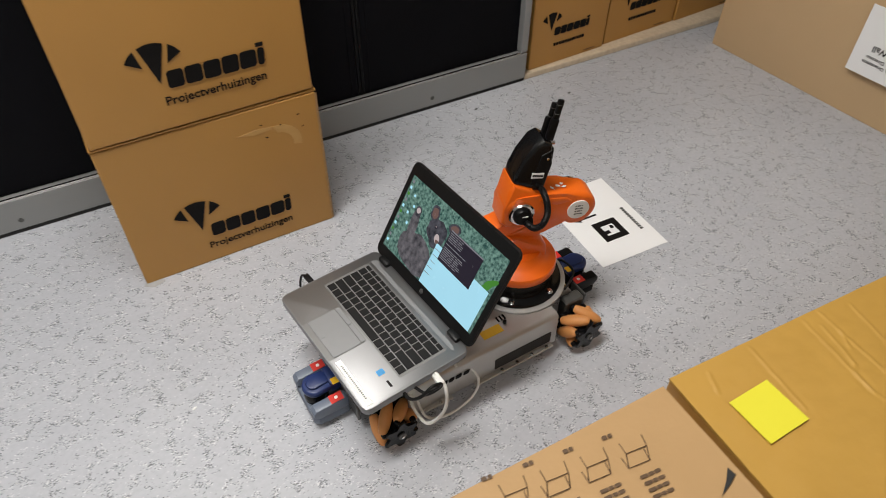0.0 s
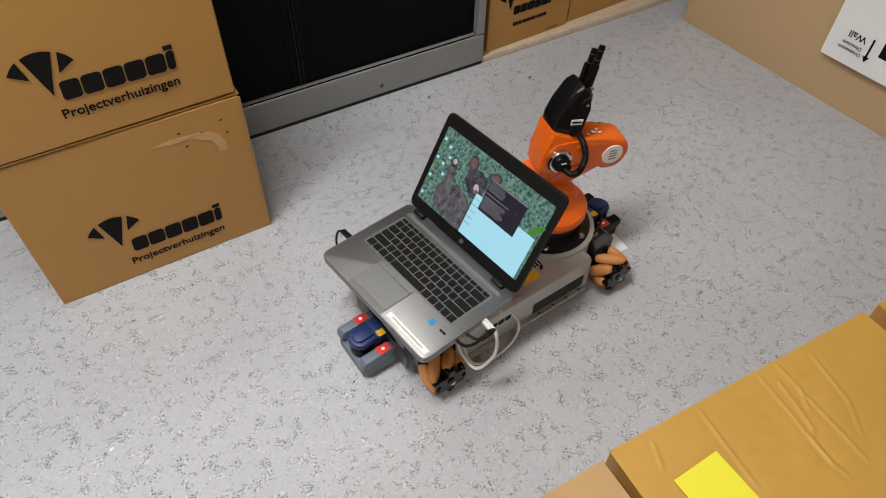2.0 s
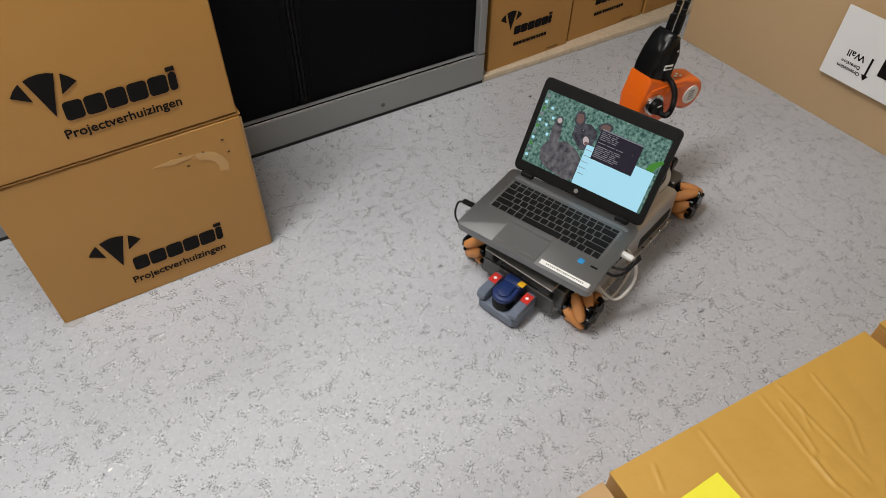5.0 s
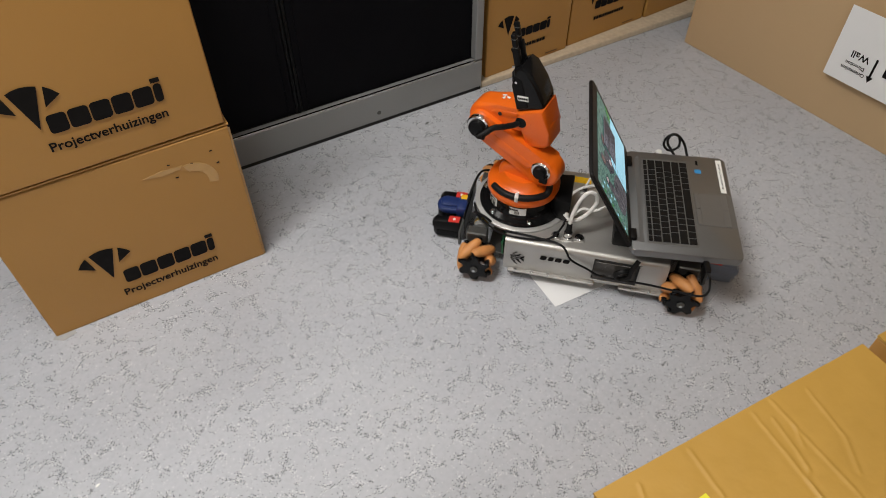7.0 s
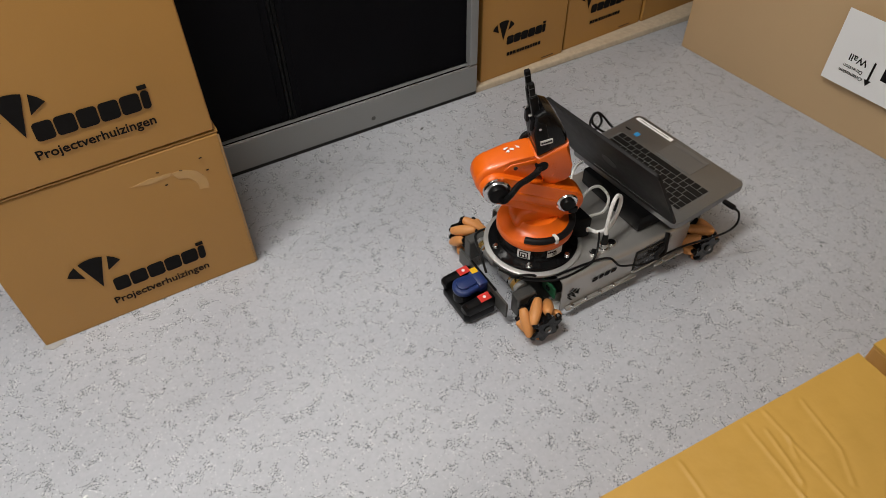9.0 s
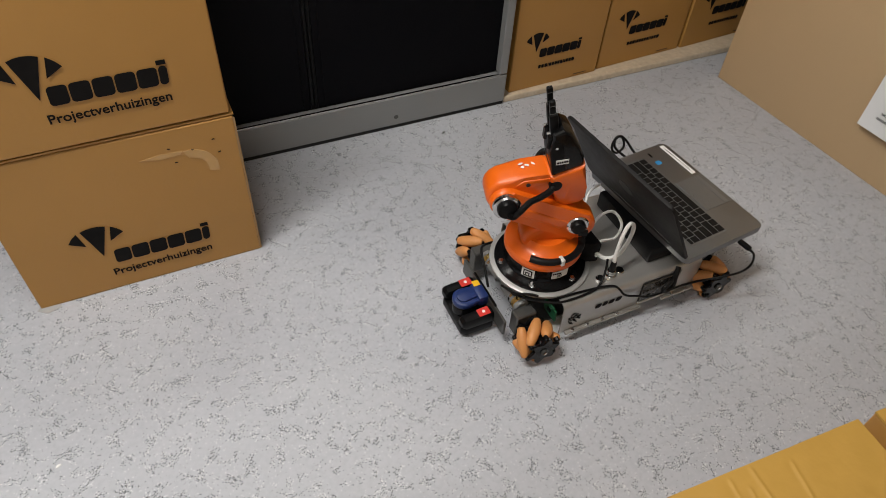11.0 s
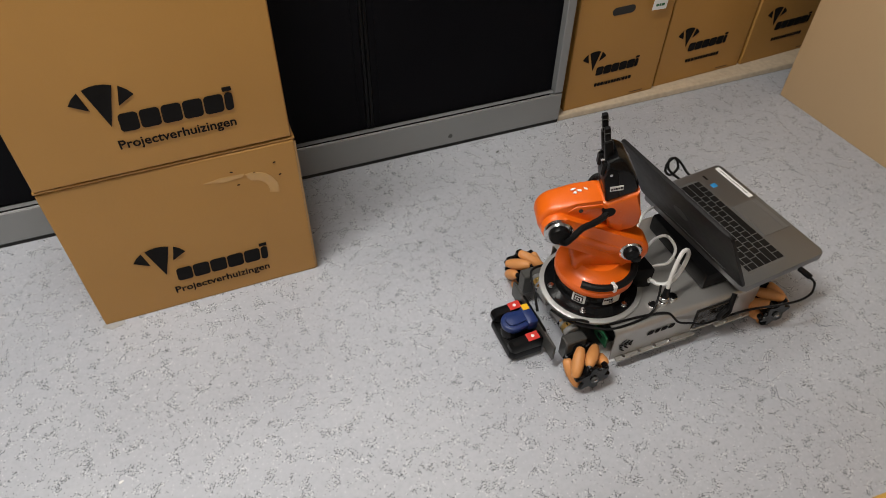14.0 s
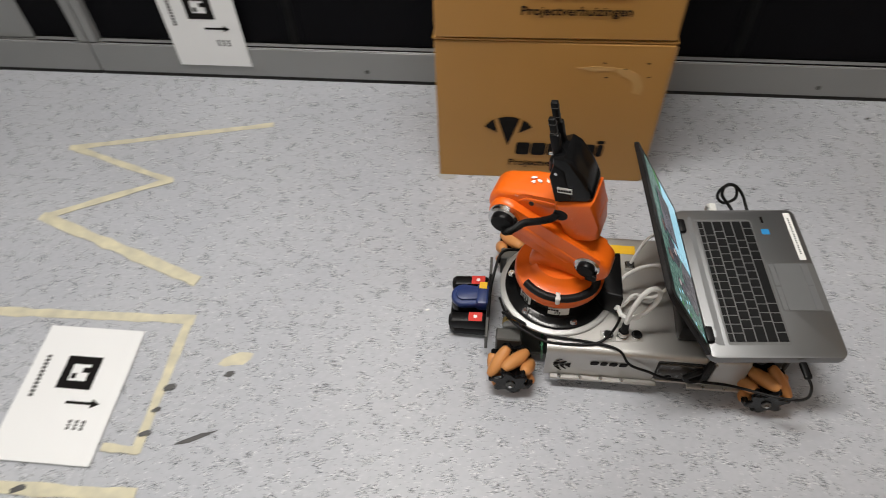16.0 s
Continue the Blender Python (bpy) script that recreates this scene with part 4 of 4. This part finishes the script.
    for s in (-1, 1):
        f = part("gripper_finger", boxed(0.016, 0.011, 0.046, w @ at(0.022, s * 0.011, 0.170 - 0.004 * s), 0.003, 2), "black", robot, "black gripper finger")
        part("fingertip", boxed(0.011, 0.009, 0.042, w @ at(0.023, s * 0.0095, 0.206 - 0.008 * s), 0.002, 2), "black", f)
        for k in (0, 1):
            part("finger_band", boxed(0.0116, 0.0096, 0.0016, w @ at(0.023, s * 0.0095, 0.199 + 0.018 * k - 0.008 * s), 0.0004), "dark_metal", f)
        part("finger_pin", disc(bmesh.new(), 0.003, 0.008, w @ at(0.028, s * 0.012, 0.146, 0, 90, 0), 10), "chrome", f)
        part("rail", boxed(0.010, 0.016, 0.030, w @ at(0.032, s * 0.014, 0.126, 0, -10, 0), 0.003), "black", robot)
        tag = part("gripper_label", boxed(0.025, 0.0012, 0.012, w @ at(0.012, s * 0.0322, 0.084, 0, -4, 0)), "white", robot, "small white label")
        part("label_mark", slab_text(bmesh.new(), (0.9, 0.8, 0.8, 0.8, 0.9), 0.0045, w @ at(0.012, s * 0.0330, 0.084, 90, 0, 0 if s < 0 else 180)), "ink", tag)
        part("cheek_screw", disc(bmesh.new(), 0.003, 0.002, w @ at(0.022, s * 0.0316, 0.122, -90 * s), 10), "chrome", robot)
    rng = random.Random(2)
    for k in range(7):
        n = 9
        o = [(0.0065 * rng.uniform(0.35, 1.2) * math.cos(6.283 * j / n), 0.0036 * rng.uniform(0.35, 1.2) * math.sin(6.283 * j / n)) for j in range(n)]
        part("chipped_paint", prism(bmesh.new(), o, 0.0010, ARM @ at(0.212 + rng.uniform(-0.026, 0.022), -0.016 + rng.uniform(-0.010, 0.012), 0.3888, 0, 7, rng.uniform(-60, 60))), "white", robot, "white chip in the paint")
    for pts, r in (([(0.262, 0.050, 0.322), (0.254, 0.058, 0.318), (0.240, 0.056, 0.330), (0.222, 0.050, 0.348), (0.198, 0.044, 0.357), (0.178, 0.034, 0.364), (0.168, 0.014, 0.368)], 0.0062),
                   ([(0.142, -0.058, 0.346), (0.158, -0.068, 0.334), (0.178, -0.064, 0.336), (0.188, -0.058, 0.360), (0.184, -0.050, 0.390), (0.176, -0.034, 0.408), (0.168, -0.026, 0.408)], 0.0062)):
        part("arm_cable", tube(bmesh.new(), [ARM @ Vector(p) for p in pts], r, 10, 24, 0.12), "rubber", robot, "ribbed black cable")
    part("cable_port", disc(bmesh.new(), 0.013, 0.012, ARM @ at(0.168, 0.018, 0.369, -90), 18), "black", robot)
    part("cable_port", disc(bmesh.new(), 0.011, 0.014, ARM @ at(0.176, -0.026, 0.408, 0, -70, 0), 18), "black", robot)
    ring = [(0.158 + 0.0815 * math.cos(radians(a)), 0.0815 * math.sin(radians(a)), 0.2025) for a in (38, 52, 66, 80, 94, 108, 122, 136)]
    part("arm_cable", tube(bmesh.new(), ring + [(0.094, 0.046, 0.214), (0.100, 0.042, 0.232), (0.108, 0.050, 0.246)], 0.0078, 12, 8), "rubber", robot, "thick black cable round the turntable")
    part("cable_tie", boxed(0.009, 0.018, 0.018, at(0.164, 0.0815, 0.2025), 0.002), "white_cable", robot, "white clip on the cable")


def loose_cables():
    for pts, r, mat, lab in (
        ([(0.035, 0.103, 0.164), (0.034, 0.100, 0.182), (0.028, 0.094, 0.212), (0.016, 0.086, 0.240), (0.002, 0.080, 0.250), (-0.012, 0.078, 0.240), (-0.014, 0.080, 0.218), (0.002, 0.088, 0.190), (0.022, 0.092, 0.172), (0.040, 0.080, 0.158), (0.046, 0.050, 0.150)], 0.0046, "white_cable", "looped white cable"),
        ([(0.05, 0.02, 0.165), (0.03, 0.00, 0.180), (-0.01, -0.02, 0.185), (-0.045, -0.02, 0.180), (-0.050, 0.01, 0.165), (-0.02, 0.03, 0.152), (0.01, 0.02, 0.142), (0.03, 0.04, 0.136), (0.05, 0.06, 0.150)], 0.0035, "white_cable", "looped white cable"),
        ([(0.012, -0.06, 0.138), (-0.02, -0.09, 0.19), (-0.09, -0.13, 0.165), (-0.10, -0.16, 0.15)], 0.003, "white_cable", "white cable"),
        ([(-0.155, -0.165, 0.182), (-0.15, -0.20, 0.17), (-0.16, -0.215, 0.12), (-0.19, -0.20, 0.075), (-0.20, -0.16, 0.09), (-0.19, -0.13, 0.11)], 0.0036, "white_cable", "thick white network cable"),
        ([(-0.06, -0.13, 0.10), (-0.04, -0.155, 0.06), (-0.06, -0.165, 0.02), (-0.12, -0.17, 0.008), (-0.17, -0.165, 0.03), (-0.18, -0.14, 0.07)], 0.003, "white_cable", "white cable hanging to the floor"),
        ([(-0.264, 0.194, 0.177), (-0.270, 0.206, 0.168), (-0.276, 0.208, 0.135), (-0.268, 0.200, 0.106), (-0.23, 0.192, 0.098), (-0.16, 0.162, 0.072), (-0.06, 0.156, 0.066), (-0.02, 0.152, 0.080), (0.02, 0.150, 0.100), (0.045, 0.134, 0.1245), (0.10, 0.122, 0.1245), (0.18, 0.116, 0.1245)], 0.0026, "rubber", "thin black cable"),
        ([(0.046, 0.092, 0.170), (0.052, 0.102, 0.150), (0.070, 0.118, 0.130), (0.10, 0.128, 0.1245), (0.17, 0.128, 0.1225), (0.21, 0.110, 0.120), (0.25, 0.08, 0.122), (0.27, 0.03, 0.115)], 0.0026, "rubber", "thin black cable"),
        ([(0.23, -0.09, 0.12), (0.27, -0.07, 0.135), (0.285, -0.02, 0.12), (0.29, 0.01, 0.095)], 0.003, "rubber", "thin black cable"),
        ([(0.24, 0.06, 0.10), (0.262, 0.07, 0.125), (0.235, 0.09, 0.135), (0.21, 0.095, 0.12)], 0.003, "rubber", "thin black cable"),
        ([(-0.225, -0.172, 0.176), (-0.222, -0.195, 0.180), (-0.210, -0.212, 0.200), (-0.188, -0.215, 0.219), (-0.168, -0.212, 0.210), (-0.164, -0.206, 0.190), (-0.180, -0.202, 0.178), (-0.200, -0.206, 0.190), (-0.196, -0.216, 0.212), (-0.178, -0.218, 0.215), (-0.172, -0.208, 0.196), (-0.190, -0.196, 0.176), (-0.20, -0.172, 0.172)], 0.0032, "rubber", "coiled black cable"),
    ):
        part("cable", tube(bmesh.new(), pts, r, 8, 8), mat, robot, lab)
    part("plug", boxed(0.013, 0.032, 0.009, at(-0.262, 0.180, 0.178, 0, 0, 8), 0.003, 2), "black", robot)
    part("plug", boxed(0.014, 0.034, 0.010, at(-0.155, -0.180, 0.177), 0.003, 2), "white_cable", robot, "white cable plug")


chassis()
for wx, wy, hd in ((AXLE_X, AXLE_Y, -1), (AXLE_X, -AXLE_Y, 1), (-AXLE_X, AXLE_Y, 1), (-AXLE_X, -AXLE_Y, -1)):
    mecanum_wheel(wx, wy, hd)
laser_scanner(1, "black")
laser_scanner(-1, "grey_blue")
arm()
loose_cables()

# ---- laptop on the robot ----
LAPTOP = at(-0.2045, -0.004, 0.1712, 0, 0, 4.9)
laptop = thing("laptop", "open silver laptop with lit screen, lying on the robot", "laptop")


def build_laptop():
    w, d, h = 0.338, 0.237, 0.018
    bm = prism(bmesh.new(), rounded(d, w, 0.012, 5), h, None, 0.003, 2)
    base = part("base", bm, "silver", laptop, "silver laptop base")
    z = h + 0.0002
    bm = prism(bmesh.new(), rounded(0.110, 0.288, 0.004, 3), 0.0006, at(0.027, 0.0, h - 0.0002))
    kb = part("keyboard", bm, "key_bed", laptop, "grey bed of the black island keyboard")
    rows = [(6, [1.0] * 15, 0.55), (5, [1.0] * 13 + [1.9], 1), (4, [1.5] + [1] * 12 + [1.4], 1), (3, [1.8] + [1] * 11 + [2.1], 1), (2, [2.3] + [1] * 10 + [2.6], 1), (1, [1.1, 1.1, 1.1, 1.1, 5.4, 1.1, 1.1, 1, 1, 1], 1)]
    x = 0.0800
    for _, ks, depth in rows:
        total = sum(ks)
        u = 0.278 / total
        dx = 0.0184 * depth + 0.0006
        x -= dx
        y = 0.139
        for k in ks:
            key = part("key", boxed(dx - 0.0026, k * u - 0.0026, 0.0018, at(x + dx / 2, y - k * u / 2, h + 0.0013), 0.0006), "key", kb)
            y -= k * u
    part("speaker_strip", boxed(0.010, 0.29, 0.0006, at(0.094, 0, h), 0.0002), "pad", laptop)
    part("touchpad_rim", prism(bmesh.new(), rounded(0.0855, 0.1085, 0.004, 3), 0.0004, at(-0.0745, 0.02, h - 0.0001)), "key_bed", laptop)
    part("touchpad", prism(bmesh.new(), rounded(0.062, 0.105, 0.003, 3), 0.0014, at(-0.0745, 0.02, h - 0.0001)), "pad", laptop, "smooth grey touchpad")
    for s in (-1, 1):
        part("touchpad_button", prism(bmesh.new(), rounded(0.012, 0.051, 0.002, 3), 0.0020, at(-0.0985, 0.02 + s * 0.0265, h - 0.0001)), "pad", laptop)
        part("touchpad_button", prism(bmesh.new(), rounded(0.009, 0.051, 0.002, 3), 0.0020, at(-0.038, 0.02 + s * 0.0265, h - 0.0001)), "pad", laptop)
    part("blue_sticker", prism(bmesh.new(), rounded(0.015, 0.013, 0.002, 3), 0.0006, at(-0.050, -0.112, h)), "sticker_blue", laptop, "small blue sticker")
    part("dark_sticker", boxed(0.005, 0.016, 0.0006, at(-0.05, -0.143, h + 0.0001)), "ink", laptop)
    part("name_label", boxed(0.013, 0.118, 0.0007, at(-0.1025, -0.101, h + 0.0002), 0.0002), "white", laptop, "white paper label with unreadable print")
    part("label_print", slab_text(bmesh.new(), [0.8] * 5 + [0.3] + [0.8] * 5 + [0.3] + [0.8] * 8, 0.0034, at(-0.1025, -0.101, h + 0.0004, 0, 0, -90), gap=0.6, thick=0.0003), "scuff", laptop)
    part("power_button", boxed(0.006, 0.014, 0.0008, at(0.100, 0.135, h), 0.0003), "pad", laptop)
    for y in (-0.135, -0.148):
        part("small_button", disc(bmesh.new(), 0.004, 0.001, at(0.092, y, h - 0.0002), 12), "pad", laptop)
    for s in (-1, 1):
        part("hinge", boxed(0.016, 0.032, 0.014, at(0.113, s * 0.125, h + 0.002), 0.004, 2), "bezel", laptop, "dark hinge")
    part("base_bottom", prism(bmesh.new(), rounded(d - 0.008, w - 0.008, 0.010, 4), 0.004, at(0, 0, -0.0035)), "bezel", laptop)
    # lid, leaning back over the arm; local x is up the lid, y to the side
    tilt = at(0.117, 0, h + 0.003, 0, -59.8, 0)
    lid = part("lid", prism(bmesh.new(), rounded(0.228, w, 0.012, 5), 0.007, tilt @ at(0.114, 0, -0.007), 0.002, 2), "lid_grey", laptop, "dark grey laptop lid")

    def on(u, v, k=0.0):
        return tilt @ at(u, v, k)
    part("bezel", prism(bmesh.new(), rounded(0.224, w - 0.004, 0.011, 5), 0.0012, on(0.114, 0, -0.0002)), "bezel", lid, "matt black screen frame")
    lo, hi, half = 0.026, 0.2, 0.1545
    part("screen", boxed(hi - lo, 2 * half, 0.0006, on((lo + hi) / 2, 0, 0.0012)), "s_green", lid, "lit screen with a picture of green foliage")

    def blob(name, u, v, ru, rv, k, mat, rot=0, n=18):
        rng = random.Random(int(u * 9999) + int(abs(v) * 999))
        o = [((1 + rng.uniform(-0.07, 0.07)) * ru * math.cos(2 * math.pi * i / n), (1 + rng.uniform(-0.07, 0.07)) * rv * math.sin(2 * math.pi * i / n)) for i in range(n)]
        part(name, prism(bmesh.new(), o, 0.0003, on(u, v, k) @ at(0, 0, 0, 0, 0, rot)), mat, lid)
    blob("animal_body", 0.066, 0.066, 0.040, 0.054, 0.0016, "s_fur")
    blob("animal_belly", 0.058, 0.046, 0.032, 0.040, 0.00175, "s_fur")
    blob("animal_arm", 0.110, 0.098, 0.042, 0.013, 0.0017, "s_fur", 6)
    blob("animal_head", 0.138, 0.032, 0.026, 0.030, 0.0019, "s_dark_fur", 10)
    blob("animal_cheek", 0.122, 0.026, 0.018, 0.020, 0.0020, "s_dark_fur", 10)
    for u, v, ru, rv, rot in ((0.168, 0.056, 0.018, 0.013, 12), (0.170, -0.008, 0.012, 0.017, 20)):
        blob("animal_ear", u, v, ru, rv, 0.0018, "s_dark_fur", rot)
        blob("inner_ear", u, v, ru * 0.66, rv * 0.66, 0.0021, "s_ear", rot)
    blob("animal_muzzle", 0.127, 0.024, 0.010, 0.007, 0.0024, "s_muzzle", 20)
    blob("animal_nose", 0.122, 0.021, 0.004, 0.005, 0.0026, "s_ear")
    blob("animal_eye", 0.146, 0.038, 0.0035, 0.004, 0.0024, "s_term")
    blob("eye_glint", 0.1465, 0.0385, 0.0012, 0.0012, 0.0026, "s_muzzle")
    blob("animal_paw", 0.144, 0.100, 0.012, 0.009, 0.0020, "s_dark_fur")
    blob("paw_pad", 0.146, 0.100, 0.006, 0.006, 0.0024, "s_muzzle")
    blob("leaf", 0.126, -0.136, 0.022, 0.007, 0.0016, "s_leaf", -30)
    blob("leaf", 0.140, -0.143, 0.018, 0.006, 0.0019, "s_leaf", -50)
    part("file_window", boxed(0.094, 0.166, 0.0004, on(lo + 0.048, -0.065, 0.0024)), "s_window", lid, "pale blue window on the screen")
    part("terminal_window", boxed(0.072, 0.102, 0.0004, on(0.131, -0.052, 0.0030)), "s_term", lid, "dark text window on the screen")
    rng = random.Random(4)
    part("title_bar", boxed(0.0028, 0.100, 0.0003, on(0.1655, -0.052, 0.0034)), "s_text", lid)
    for k in range(15):
        if k in (5, 7):
            continue
        u, left = 0.1605 - 0.0041 * k, -0.004
        for w in ((0.030, 0.010, 0.014) if k % 3 else (0.018, 0.020, 0.008, 0.012)):
            ln = w * rng.uniform(0.6, 1.1) * (0.75 if k < 5 else 1.0)
            part("text_line", boxed(0.0017, ln, 0.0003, on(u, left - ln / 2, 0.0034)), "s_text", lid)
            left -= ln + 0.003
    for k in range(5):
        part("window_line", boxed(0.0012, 0.016, 0.0003, on(0.11 - 0.014 * k, 0.008, 0.0027)), "pad", lid)
    for k in range(11):
        part("desktop_icon", boxed(0.0065, 0.0065, 0.0003, on(0.188 - 0.0145 * k, 0.148, 0.0016)), ("s_text", "s_window", "s_leaf")[k % 3], lid)
    for k in range(4):
        part("desktop_icon", boxed(0.006, 0.006, 0.0003, on(0.165 - 0.02 * k, 0.128 - 0.01 * (k % 2), 0.0016)), "s_window", lid)
    part("maker_badge", disc(bmesh.new(), 0.0055, 0.0006, on(0.0125, 0.0, 0.0012), 18), "chrome", lid, "round bright badge")
    part("back_badge", disc(bmesh.new(), 0.022, 0.0006, tilt @ at(0.115, 0, -0.0073), 28), "bezel", lid, "faint round badge")
    part("lid_seam", boxed(0.0015, 0.2, 0.0008, tilt @ at(0.02, 0.02, -0.0074)), "silver", lid)


build_laptop()


def motions():
    rows, spins = [], [[] for _ in wheels]
    turn = [0.0] * 4
    steps = 160
    last = robot_at(0)
    for i in range(steps + 1):
        t = 16.0 * i / steps
        x, y, a = robot_at(t)
        rows.append((t, at(x, y, 0, 0, 0, a)))
        c, s = math.cos(radians((a + last[2]) / 2)), math.sin(radians((a + last[2]) / 2))
        dx, dy, da = x - last[0], y - last[1], radians(a - last[2])
        f, g = c * dx + s * dy, -s * dx + c * dy
        for k, (wheel, wx, wy, hand) in enumerate(wheels):
            sx, sy = math.copysign(1, wx), math.copysign(1, wy)
            turn[k] += math.degrees((f - sx * sy * g - sy * (AXLE_X + AXLE_Y) * da) / WHEEL_R)
            spins[k].append((t, at(wx, wy, WHEEL_R, 0, turn[k], 0)))
        last = (x, y, a)
    walk(robot, rows)
    walk(laptop, [(t, m @ LAPTOP) for t, m in rows])
    for (wheel, *_), r in zip(wheels, spins):
        walk(wheel, r)


motions()
